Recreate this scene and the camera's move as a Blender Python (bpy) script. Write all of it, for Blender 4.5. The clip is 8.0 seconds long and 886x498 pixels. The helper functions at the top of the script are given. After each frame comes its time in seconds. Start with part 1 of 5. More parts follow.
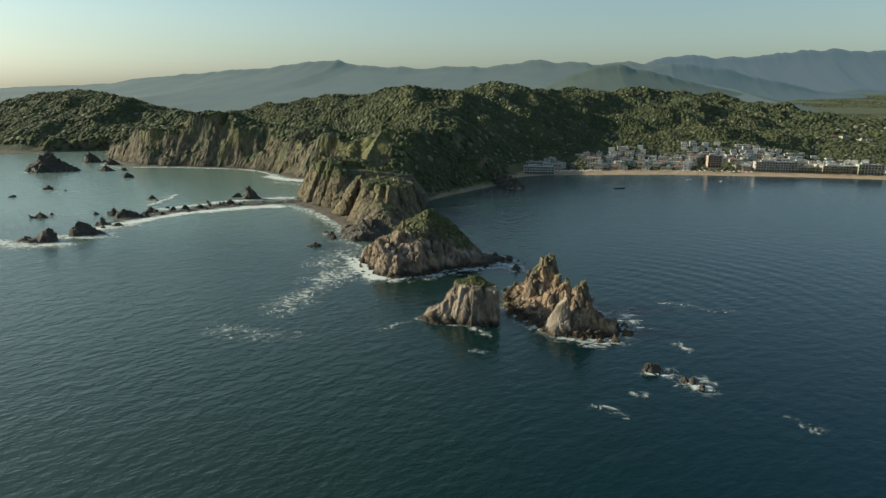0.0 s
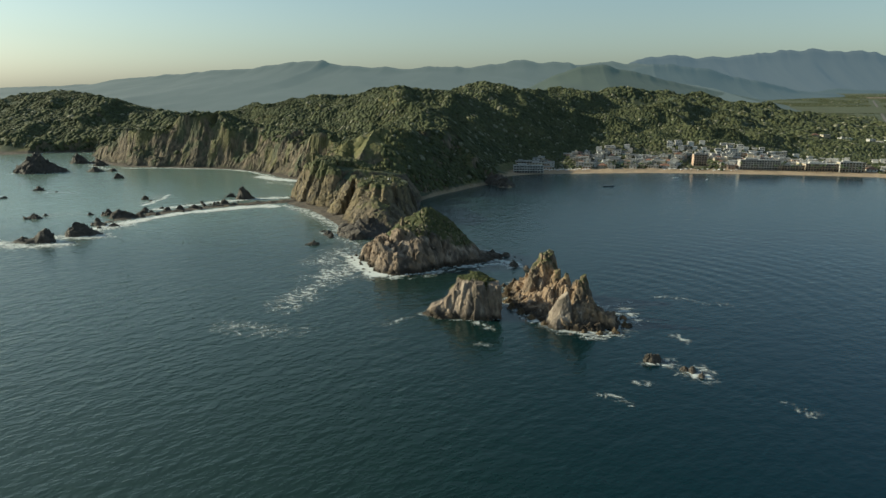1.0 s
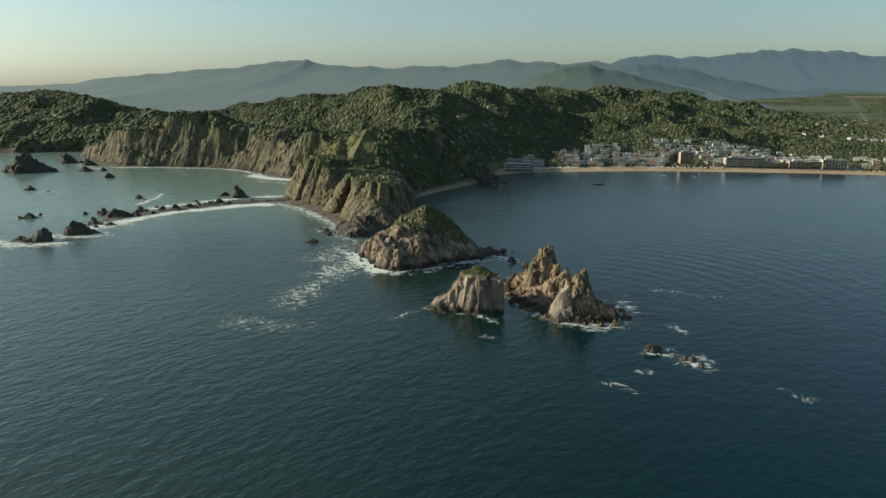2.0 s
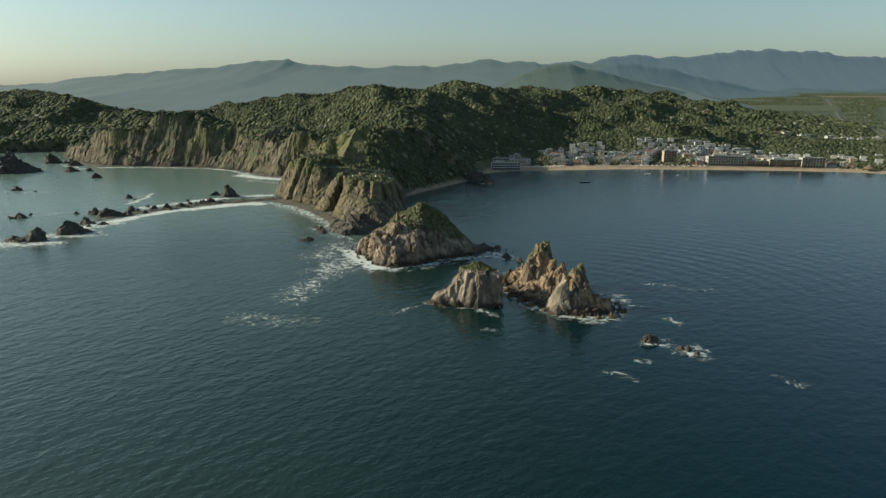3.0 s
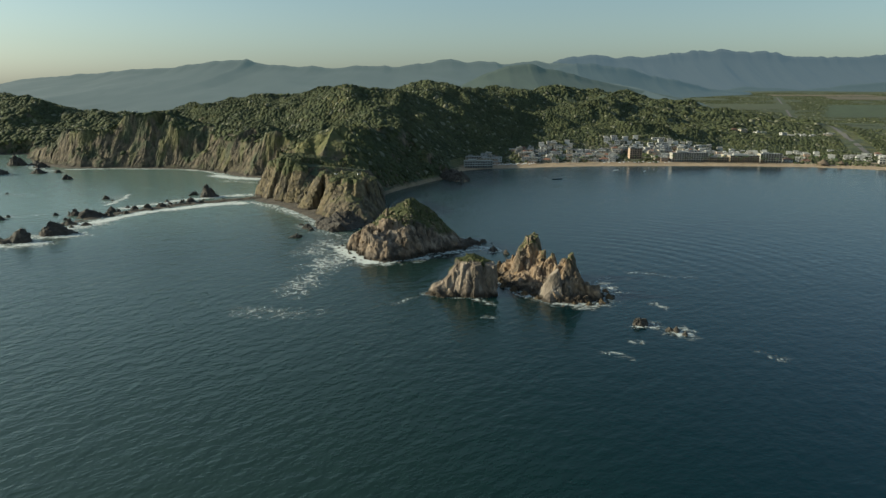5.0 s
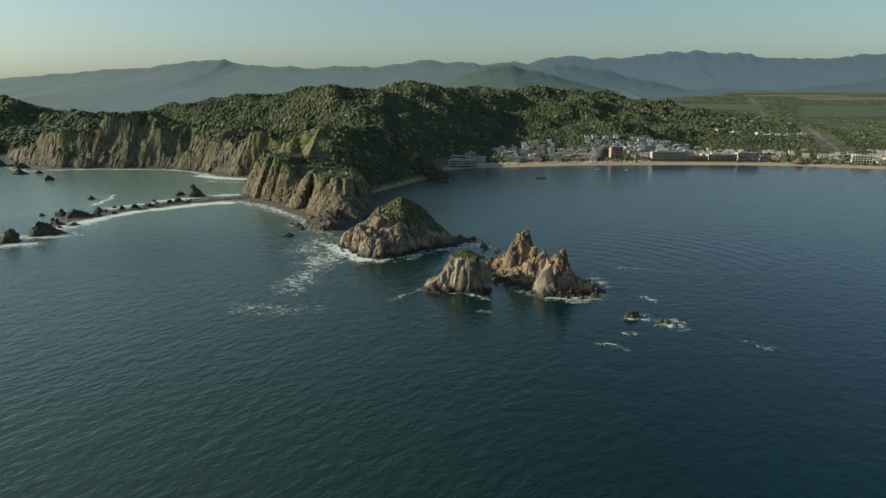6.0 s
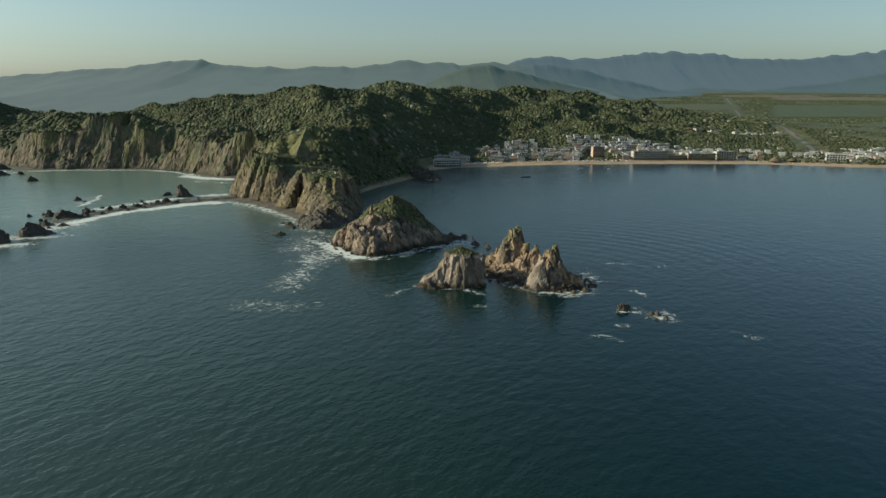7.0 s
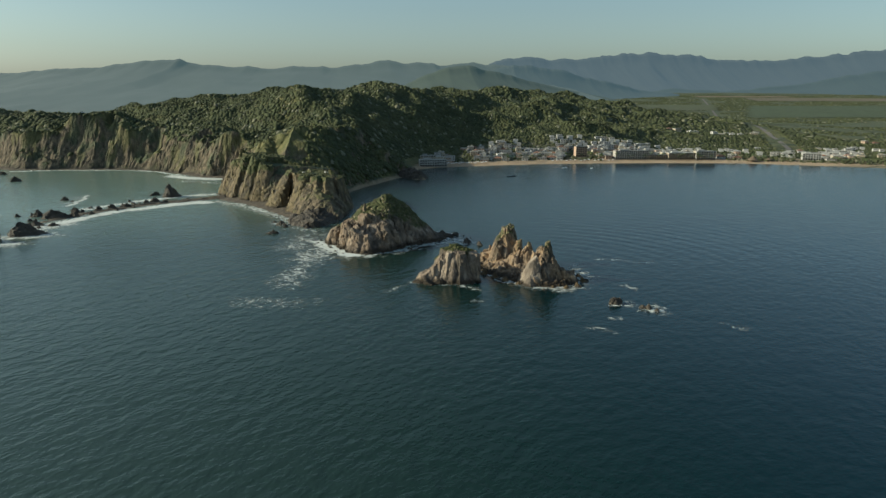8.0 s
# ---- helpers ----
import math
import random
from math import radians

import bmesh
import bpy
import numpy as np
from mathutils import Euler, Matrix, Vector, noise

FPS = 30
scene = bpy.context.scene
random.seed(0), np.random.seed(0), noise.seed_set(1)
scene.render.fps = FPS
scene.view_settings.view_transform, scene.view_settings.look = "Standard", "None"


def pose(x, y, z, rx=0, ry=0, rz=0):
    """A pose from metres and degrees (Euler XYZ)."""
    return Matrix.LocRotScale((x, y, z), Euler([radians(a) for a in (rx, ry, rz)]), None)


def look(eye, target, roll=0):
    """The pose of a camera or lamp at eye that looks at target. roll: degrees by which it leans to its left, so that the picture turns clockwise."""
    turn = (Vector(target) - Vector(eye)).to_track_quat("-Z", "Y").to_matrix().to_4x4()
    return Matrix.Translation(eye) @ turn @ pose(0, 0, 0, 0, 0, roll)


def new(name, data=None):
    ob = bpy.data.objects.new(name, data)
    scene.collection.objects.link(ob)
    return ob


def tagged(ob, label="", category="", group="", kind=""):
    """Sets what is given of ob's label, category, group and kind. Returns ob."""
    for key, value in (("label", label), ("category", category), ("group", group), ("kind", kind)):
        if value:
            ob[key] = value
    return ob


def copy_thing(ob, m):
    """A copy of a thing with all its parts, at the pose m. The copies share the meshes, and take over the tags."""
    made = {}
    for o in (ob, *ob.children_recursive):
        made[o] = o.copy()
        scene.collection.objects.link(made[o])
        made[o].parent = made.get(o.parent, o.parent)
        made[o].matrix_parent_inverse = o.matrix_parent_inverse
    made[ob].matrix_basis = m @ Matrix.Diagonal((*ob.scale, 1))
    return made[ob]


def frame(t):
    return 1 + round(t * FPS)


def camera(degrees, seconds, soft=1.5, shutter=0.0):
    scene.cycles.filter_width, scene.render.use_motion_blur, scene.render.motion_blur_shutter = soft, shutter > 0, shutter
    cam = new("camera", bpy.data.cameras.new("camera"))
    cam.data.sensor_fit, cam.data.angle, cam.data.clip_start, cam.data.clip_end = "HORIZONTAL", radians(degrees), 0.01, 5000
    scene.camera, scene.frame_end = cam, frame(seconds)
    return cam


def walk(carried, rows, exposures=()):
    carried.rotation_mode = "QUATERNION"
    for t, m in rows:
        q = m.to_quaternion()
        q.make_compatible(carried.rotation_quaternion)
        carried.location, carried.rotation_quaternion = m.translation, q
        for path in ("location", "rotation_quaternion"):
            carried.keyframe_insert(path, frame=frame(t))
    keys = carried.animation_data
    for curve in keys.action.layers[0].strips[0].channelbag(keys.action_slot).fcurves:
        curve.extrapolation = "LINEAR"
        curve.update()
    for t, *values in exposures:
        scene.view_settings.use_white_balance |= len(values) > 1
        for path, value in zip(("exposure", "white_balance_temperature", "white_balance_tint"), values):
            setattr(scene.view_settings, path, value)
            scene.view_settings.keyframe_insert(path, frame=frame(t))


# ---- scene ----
import itertools

cam = camera(66.3, 8.0)
PATH = [
    (0, (6.898, 6.886, 113.922), (6.663, 8.818, 113.458), 0.3),
    (0.5, (2.5, 2.422, 113.864), (2.289, 4.356, 113.401), 0.2),
    (1, (-1.783, -1.982, 113.8), (-1.971, -0.046, 113.337), 0.2),
    (1.5, (-6.235, -6.31, 113.734), (-6.402, -4.372, 113.27), 0.2),
    (3, (-20.299, -19.017, 113.271), (-20.386, -17.074, 112.806), 0.2),
    (3.5, (-25.01, -23.069, 113.175), (-25.071, -21.125, 112.71), 0.2),
    (4, (-29.731, -27.01, 113.061), (-29.766, -25.065, 112.596), 0.2),
    (4.5, (-34.492, -30.895, 112.929), (-34.497, -28.95, 112.464), 0.1),
    (6, (-48.65, -42.336, 112.242), (-48.56, -40.393, 111.779), 0.1),
    (6.5, (-53.369, -46.192, 112.153), (-53.249, -44.25, 111.69), 0.1),
    (7, (-58.231, -50.069, 112.102), (-58.08, -48.129, 111.64), 0.1),
    (7.5, (-63.309, -53.953, 112.077), (-63.128, -52.016, 111.615), 0.2),
    (8, (-68.478, -57.853, 112.075), (-68.267, -55.919, 111.614), 0.2),
]
walk(cam, [(t, look(eye, target, roll)) for t, eye, target, roll in PATH],
     [(0.0, 0.98, 5750, -7), (8.0, 0.82, 5600, -7)])

# ---------------------------------------------------------------- light
SUN_ELEVATION, SUN_AZIMUTH = 22.0, -84.0     # degrees; azimuth clockwise from +y
world = bpy.data.worlds.new("world")
scene.world = world
world.use_nodes = True
wn = world.node_tree.nodes
sky = wn.new("ShaderNodeTexSky")
sky.sky_type, sky.sun_disc = "NISHITA", False
sky.sun_elevation, sky.sun_rotation = radians(SUN_ELEVATION), radians(SUN_AZIMUTH)
sky.air_density, sky.dust_density, sky.ozone_density = 1.1, 1.4, 1.5
hazy = wn.new("ShaderNodeHueSaturation")     # the sea haze takes colour out of the sky
hazy.inputs["Saturation"].default_value = 0.67
world.node_tree.links.new(sky.outputs[0], hazy.inputs["Color"])
world.node_tree.links.new(hazy.outputs[0], wn["Background"].inputs[0])
wn["Background"].inputs[1].default_value = 0.06
sun = new("sun", bpy.data.lights.new("sun", "SUN"))
sun.data.energy, sun.data.angle, sun.data.color = 3.6, radians(0.6), (1.0, 0.78, 0.55)
_a, _e = radians(SUN_AZIMUTH), radians(SUN_ELEVATION)
sun.matrix_world = look((0, 0, 0), (-math.sin(_a) * math.cos(_e), -math.cos(_a) * math.cos(_e), -math.sin(_e)))


# ---------------------------------------------------------------- materials
def material(name, colours, scale=1.0, roughness=0.9, bump=0.3, bump_scale=None, detail=8.0, stretch=(1, 1, 1)):
    """Colours along a noise ramp in world metres, with finer grain and relief. scale: size of the blotches in metres."""
    m = bpy.data.materials.new(name)
    m.use_nodes = True
    n, l = m.node_tree.nodes, m.node_tree.links
    b = n["Principled BSDF"]
    b.inputs["Roughness"].default_value = roughness
    geo = n.new("ShaderNodeNewGeometry")
    mp = n.new("ShaderNodeMapping")
    mp.inputs["Scale"].default_value = stretch
    l.new(geo.outputs["Position"], mp.inputs["Vector"])
    t = n.new("ShaderNodeTexNoise")
    t.inputs["Scale"].default_value, t.inputs["Detail"].default_value, t.inputs["Roughness"].default_value = 1 / scale, detail, 0.62
    l.new(mp.outputs[0], t.inputs["Vector"])
    r = n.new("ShaderNodeValToRGB")
    e = r.color_ramp.elements
    for i, c in enumerate(colours):
        p = 0.3 + 0.4 * i / max(1, len(colours) - 1)
        el = e[i] if i < 2 else e.new(p)
        el.position, el.color = p, (*c, 1)
    l.new(t.outputs["Fac"], r.inputs[0])
    l.new(r.outputs[0], b.inputs["Base Color"])
    if bump:
        t2 = n.new("ShaderNodeTexNoise")
        t2.inputs["Scale"].default_value, t2.inputs["Detail"].default_value = 1 / (bump_scale or scale / 3), 6
        l.new(mp.outputs[0], t2.inputs["Vector"])
        bp = n.new("ShaderNodeBump")
        bp.inputs["Strength"].default_value, bp.inputs["Distance"].default_value = bump, (bump_scale or scale / 3)
        l.new(t2.outputs["Fac"], bp.inputs["Height"])
        l.new(bp.outputs[0], b.inputs["Normal"])
    m["out"] = r.name
    return m


def attribute(m, name):
    a = m.node_tree.nodes.new("ShaderNodeAttribute")
    a.attribute_name = name
    return a.outputs["Fac"]


def mix_colour(m, fac, colour, colour2=None, scale=6.0, stretch=(1, 1, 1)):
    """Mixes colour (or a noise of two) over the material's base colour by fac."""
    n, l = m.node_tree.nodes, m.node_tree.links
    b = n["Principled BSDF"].inputs["Base Color"]
    mx = n.new("ShaderNodeMix")
    mx.data_type = "RGBA"
    l.new(b.links[0].from_socket, mx.inputs[6])
    if colour2:
        geo, t, r = n.new("ShaderNodeNewGeometry"), n.new("ShaderNodeTexNoise"), n.new("ShaderNodeValToRGB")
        t.inputs["Scale"].default_value, t.inputs["Detail"].default_value = 1 / scale, 8
        mp = n.new("ShaderNodeMapping")
        mp.inputs["Scale"].default_value = stretch
        l.new(geo.outputs["Position"], mp.inputs["Vector"])
        l.new(mp.outputs[0], t.inputs["Vector"])
        l.new(t.outputs["Fac"], r.inputs[0])
        r.color_ramp.elements[0].position, r.color_ramp.elements[1].position = 0.35, 0.65
        r.color_ramp.elements[0].color, r.color_ramp.elements[1].color = (*colour, 1), (*colour2, 1)
        l.new(r.outputs[0], mx.inputs[7])
    else:
        mx.inputs[7].default_value = (*colour, 1)
    l.new(fac, mx.inputs[0])
    l.new(mx.outputs[2], b)


def stain(m, colour):
    mix_colour(m, attribute(m, "stain"), colour, tuple(c * 1.8 for c in colour), 2.0)


def rock_material(name, colours, ochre, ochre2):
    """Jointed sea rock: ochre faces, dark streaks, grass on top and a wet, weedy foot."""
    m = material(name, colours, 5.0, 0.9, 0.8, 0.9, stretch=(1, 1, 0.45))
    mix_colour(m, attribute(m, "tone"), ochre, ochre2, 3.0)
    stain(m, (0.03, 0.027, 0.021))
    mix_colour(m, attribute(m, "grass"), (0.03, 0.043, 0.012), (0.08, 0.082, 0.026), 2.5)
    mix_colour(m, attribute(m, "wet"), (0.02, 0.017, 0.013), (0.05, 0.036, 0.02), 1.5)
    return m


M_ROCK = rock_material("brown_rock", [(0.05, 0.041, 0.033), (0.165, 0.132, 0.102), (0.36, 0.30, 0.235)], (0.15, 0.10, 0.058), (0.33, 0.235, 0.14))
M_PALE_ROCK = rock_material("pale_rock", [(0.07, 0.057, 0.045), (0.195, 0.162, 0.126), (0.38, 0.325, 0.257)], (0.22, 0.165, 0.11), (0.36, 0.28, 0.19))
M_CLIFF = rock_material("ochre_cliff", [(0.045, 0.036, 0.022), (0.135, 0.104, 0.06), (0.245, 0.195, 0.115)], (0.085, 0.072, 0.032), (0.18, 0.145, 0.072))
M_WEED_ROCK = material("weedy_rock", [(0.03, 0.022, 0.012), (0.08, 0.055, 0.025), (0.14, 0.10, 0.045)], 2.5, 0.8, 0.8, 0.7)
M_DARK_ROCK = material("dark_wet_rock", [(0.026, 0.022, 0.017), (0.054, 0.046, 0.036), (0.09, 0.074, 0.056)], 3.0, 0.8, 0.8, 1.0)
M_LAND = material("land", [(0.030, 0.044, 0.022), (0.052, 0.068, 0.034), (0.085, 0.098, 0.05)], 30.0, 0.95, 0.6, 4.0)
mix_colour(M_LAND, attribute(M_LAND, "dry"), (0.075, 0.082, 0.026), (0.135, 0.125, 0.048), 7.0)
mix_colour(M_LAND, attribute(M_LAND, "rock"), (0.05, 0.043, 0.03), (0.175, 0.14, 0.092), 4.0, (1, 1, 0.25))
mix_colour(M_LAND, attribute(M_LAND, "dust"), (0.05, 0.06, 0.03), (0.17, 0.15, 0.115), 16.0)
mix_colour(M_LAND, attribute(M_LAND, "pebble"), (0.05, 0.043, 0.034), (0.11, 0.09, 0.065), 8.0)
mix_colour(M_LAND, attribute(M_LAND, "sand"), (0.30, 0.225, 0.145), (0.38, 0.29, 0.19), 12.0)
M_FOREST = material("foliage", [(0.05, 0.065, 0.029), (0.074, 0.088, 0.038), (0.104, 0.113, 0.05)], 38.0, 0.95, 0.3, 0.8)


def vary_islands(m, pale, amount):
    """Gives every crown of a joined wood its own shade, and a few of them pale leaves."""
    n, l = m.node_tree.nodes, m.node_tree.links
    b = n["Principled BSDF"].inputs["Base Color"]
    g, hs, r, mx = n.new("ShaderNodeNewGeometry"), n.new("ShaderNodeHueSaturation"), n.new("ShaderNodeMapRange"), n.new("ShaderNodeMix")
    l.new(b.links[0].from_socket, hs.inputs["Color"])
    r.inputs["To Min"].default_value, r.inputs["To Max"].default_value = 0.78, 1.22
    l.new(g.outputs["Random Per Island"], r.inputs["Value"])
    l.new(r.outputs[0], hs.inputs["Value"])
    k = n.new("ShaderNodeMath")
    k.operation, k.inputs[1].default_value = "GREATER_THAN", 1 - amount
    l.new(g.outputs["Random Per Island"], k.inputs[0])
    mx.data_type = "RGBA"
    mx.inputs[7].default_value = (*pale, 1)
    l.new(hs.outputs[0], mx.inputs[6])
    l.new(k.outputs[0], mx.inputs[0])
    l.new(mx.outputs[2], b)


def leafy(m, amount):
    """Leaves let part of the light through to their shaded side."""
    n, l = m.node_tree.nodes, m.node_tree.links
    b = n["Principled BSDF"]
    t, mx = n.new("ShaderNodeBsdfTranslucent"), n.new("ShaderNodeMixShader")
    l.new(b.inputs["Base Color"].links[0].from_socket, t.inputs["Color"])
    mx.inputs[0].default_value = amount
    l.new(b.outputs[0], mx.inputs[1])
    l.new(t.outputs[0], mx.inputs[2])
    l.new(mx.outputs[0], n["Material Output"].inputs["Surface"])


vary_islands(M_FOREST, (0.22, 0.22, 0.15), 0.05)
M_SCRUB = material("scrub_leaf", [(0.028, 0.042, 0.010), (0.055, 0.066, 0.016), (0.10, 0.10, 0.03)], 4.0, 0.95, 0.6, 0.5)
vary_islands(M_SCRUB, (0.12, 0.12, 0.04), 0.08)
leafy(M_FOREST, 0.3)
leafy(M_SCRUB, 0.2)


def foam_material():
    """White froth that thins out by the density that its sheet carries."""
    m = bpy.data.materials.new("foam")
    m.use_nodes = True
    n, l = m.node_tree.nodes, m.node_tree.links
    b = n["Principled BSDF"]
    b.inputs["Base Color"].default_value, b.inputs["Roughness"].default_value = (0.54, 0.58, 0.56, 1), 0.9
    geo, a, c = n.new("ShaderNodeNewGeometry"), n.new("ShaderNodeTexNoise"), n.new("ShaderNodeTexNoise")
    a.inputs["Scale"].default_value, a.inputs["Detail"].default_value, a.inputs["Distortion"].default_value = 0.12, 6, 3.0
    c.inputs["Scale"].default_value, c.inputs["Detail"].default_value = 1.1, 4
    l.new(geo.outputs["Position"], a.inputs["Vector"])
    l.new(geo.outputs["Position"], c.inputs["Vector"])
    add, add2 = n.new("ShaderNodeMath"), n.new("ShaderNodeMath")
    sharp = n.new("ShaderNodeMapRange")
    sharp.inputs["From Min"].default_value, sharp.inputs["From Max"].default_value = 0.3, 0.7
    l.new(a.outputs["Fac"], sharp.inputs["Value"])
    l.new(sharp.outputs[0], add.inputs[0])
    l.new(attribute(m, "froth"), add.inputs[1])
    k = n.new("ShaderNodeMath")
    k.operation, k.inputs[1].default_value = "MULTIPLY", 0.6
    l.new(c.outputs["Fac"], k.inputs[0])
    l.new(add.outputs[0], add2.inputs[0])
    l.new(k.outputs[0], add2.inputs[1])
    r = n.new("ShaderNodeMapRange")
    r.interpolation_type = "SMOOTHSTEP"
    r.inputs["From Min"].default_value, r.inputs["From Max"].default_value = 0.88, 2.0
    l.new(add2.outputs[0], r.inputs["Value"])
    l.new(r.outputs[0], b.inputs["Alpha"])
    return m


M_FOAM = foam_material()


def plain_material(name, colour, roughness=0.8, spread=0.12, scale=3.0, bump=0.15):
    return material(name, [tuple(c * (1 - spread) for c in colour), colour, tuple(min(1, c * (1 + spread)) for c in colour)], scale, roughness, bump, scale / 6)


def vary_objects(m, low=0.75, high=1.15):
    """Each object with the material takes its own shade."""
    n, l = m.node_tree.nodes, m.node_tree.links
    b = n["Principled BSDF"].inputs["Base Color"]
    info, hs, r = n.new("ShaderNodeObjectInfo"), n.new("ShaderNodeHueSaturation"), n.new("ShaderNodeMapRange")
    l.new(b.links[0].from_socket, hs.inputs["Color"])
    r.inputs["To Min"].default_value, r.inputs["To Max"].default_value = low, high
    l.new(info.outputs["Random"], r.inputs["Value"])
    l.new(r.outputs[0], hs.inputs["Value"])
    l.new(hs.outputs[0], b)
    return m


M_WALLS = [vary_objects(plain_material("painted_wall_" + k, c)) for k, c in (("white", (0.46, 0.455, 0.43)), ("cream", (0.42, 0.37, 0.28)), ("grey", (0.42, 0.40, 0.36)),
           ("salmon", (0.42, 0.31, 0.23)), ("pale_green", (0.30, 0.38, 0.30)), ("brown", (0.36, 0.30, 0.23)))]
M_TILE_ROOF = vary_objects(plain_material("terracotta", (0.20, 0.11, 0.075), 0.85, 0.3, 1.5, 0.5), 0.7, 1.2)
M_FLAT_ROOF = vary_objects(plain_material("concrete_roof", (0.32, 0.315, 0.295), 0.85, 0.2, 4.0), 0.6, 1.3)
M_THATCH = plain_material("palm_thatch", (0.13, 0.10, 0.07), 0.95, 0.35, 1.0, 0.8)
M_GLASS = bpy.data.materials.new("window_glass")
M_GLASS.use_nodes = True
M_GLASS.node_tree.nodes["Principled BSDF"].inputs["Base Color"].default_value = (0.02, 0.025, 0.03, 1)
M_GLASS.node_tree.nodes["Principled BSDF"].inputs["Roughness"].default_value = 0.15
M_WOOD = plain_material("dark_wood", (0.10, 0.06, 0.035))
M_BARK = plain_material("bark", (0.13, 0.10, 0.075), 0.95, 0.3, 1.0, 0.6)
M_PALM = vary_objects(plain_material("palm_leaf", (0.05, 0.075, 0.022), 0.7, 0.3, 2.0), 0.7, 1.3)
M_ASPHALT = plain_material("asphalt", (0.12, 0.113, 0.105), 0.95, 0.2, 10.0)
M_BOAT = plain_material("boat_white", (0.72, 0.72, 0.70), 0.4)
M_BOAT_DARK = plain_material("boat_blue", (0.05, 0.065, 0.08), 0.5)


def water_material():
    m = bpy.data.materials.new("sea_water")
    m.use_nodes = True
    n, l = m.node_tree.nodes, m.node_tree.links
    b = n["Principled BSDF"]
    b.inputs["Roughness"].default_value, b.inputs["IOR"].default_value = 0.17, 1.33
    b.inputs["Specular IOR Level"].default_value = 0.4
    geo = n.new("ShaderNodeNewGeometry")
    mx = n.new("ShaderNodeMix")
    mx.data_type = "RGBA"
    mx.inputs[6].default_value, mx.inputs[7].default_value = (0.0006, 0.0092, 0.0068, 1), (0.135, 0.19, 0.165, 1)
    # Bluer towards the bay: the sky's reflection there is put into the base colour.
    blue = n.new("ShaderNodeMix")
    blue.data_type = "RGBA"
    blue.inputs[6].default_value, blue.inputs[7].default_value = (0.0025, 0.0148, 0.0120, 1), (0.0003, 0.0140, 0.0270, 1)
    l.new(attribute(m, "bay"), blue.inputs[0])
    l.new(blue.outputs[2], mx.inputs[6])
    # Paler water: silt, with haze and sun glare mixed into the base colour.
    l.new(attribute(m, "silt_glare"), mx.inputs[0])
    l.new(mx.outputs[2], b.inputs["Base Color"])
    heights = []
    for size, turn, stretch, amount, kind in ((12.0, 38, 0.55, 0.30, "n"), (4.2, 52, 0.66, 0.34, "n"), (1.6, 28, 0.75, 0.10, "n")):
        mp = n.new("ShaderNodeMapping")
        mp.vector_type = "TEXTURE"
        mp.inputs["Rotation"].default_value = (0, 0, radians(turn))
        mp.inputs["Scale"].default_value = (size / stretch, size, size)
        l.new(geo.outputs["Position"], mp.inputs["Vector"])
        t = n.new("ShaderNodeTexNoise")
        t.inputs["Scale"].default_value, t.inputs["Detail"].default_value = 1.0, 2
        l.new(mp.outputs[0], t.inputs["Vector"])
        k = n.new("ShaderNodeMath")
        k.operation = "MULTIPLY"
        k.inputs[1].default_value = amount
        l.new(t.outputs["Fac"], k.inputs[0])
        heights.append(k)
    total = heights[0]
    for h in heights[1:]:
        a = n.new("ShaderNodeMath")
        l.new(total.outputs[0], a.inputs[0])
        l.new(h.outputs[0], a.inputs[1])
        total = a
    # swell that bends round the jagged rock
    gap = n.new("ShaderNodeVectorMath")
    gap.operation = "DISTANCE"
    gap.inputs[1].default_value = (35, 345, 0)
    l.new(geo.outputs["Position"], gap.inputs[0])
    beat, sine, gain = n.new("ShaderNodeMath"), n.new("ShaderNodeMath"), n.new("ShaderNodeMath")
    beat.operation, beat.inputs[1].default_value = "MULTIPLY", 2 * math.pi / 13.0
    sine.operation, gain.operation = "SINE", "MULTIPLY"
    l.new(gap.outputs["Value"], beat.inputs[0])
    l.new(beat.outputs[0], sine.inputs[0])
    l.new(sine.outputs[0], gain.inputs[0])
    l.new(attribute(m, "rings"), gain.inputs[1])
    both = n.new("ShaderNodeMath")
    l.new(total.outputs[0], both.inputs[0])
    l.new(gain.outputs[0], both.inputs[1])
    total = both
    bp = n.new("ShaderNodeBump")
    bp.inputs["Strength"].default_value, bp.inputs["Distance"].default_value = 1.0, 1.6
    swell = n.new("ShaderNodeMath")
    swell.operation = "MULTIPLY"
    l.new(total.outputs[0], swell.inputs[0])
    l.new(attribute(m, "swell"), swell.inputs[1])
    l.new(swell.outputs[0], bp.inputs["Height"])
    l.new(bp.outputs[0], b.inputs["Normal"])
    return m


M_WATER = water_material()


# Far slopes emit an even colour that stands in for the haze before them.
def backdrop_material(name, colour, haze_glow, strength):
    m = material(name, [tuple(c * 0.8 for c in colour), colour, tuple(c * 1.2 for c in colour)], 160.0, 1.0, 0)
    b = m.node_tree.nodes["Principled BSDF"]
    b.inputs["Emission Color"].default_value, b.inputs["Emission Strength"].default_value = (*haze_glow, 1), strength
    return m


# ---------------------------------------------------------------- numbers: noise, plans and height fields
def lattice(ix, iy, iz, seed):
    h = (ix * 374761393 + iy * 668265263 + iz * 1274126177 + seed * 974634777) & 0xFFFFFFFF
    h = ((h ^ (h >> 13)) * 1103515245) & 0xFFFFFFFF
    return ((h ^ (h >> 16)) & 0xFFFF) / 65535.0


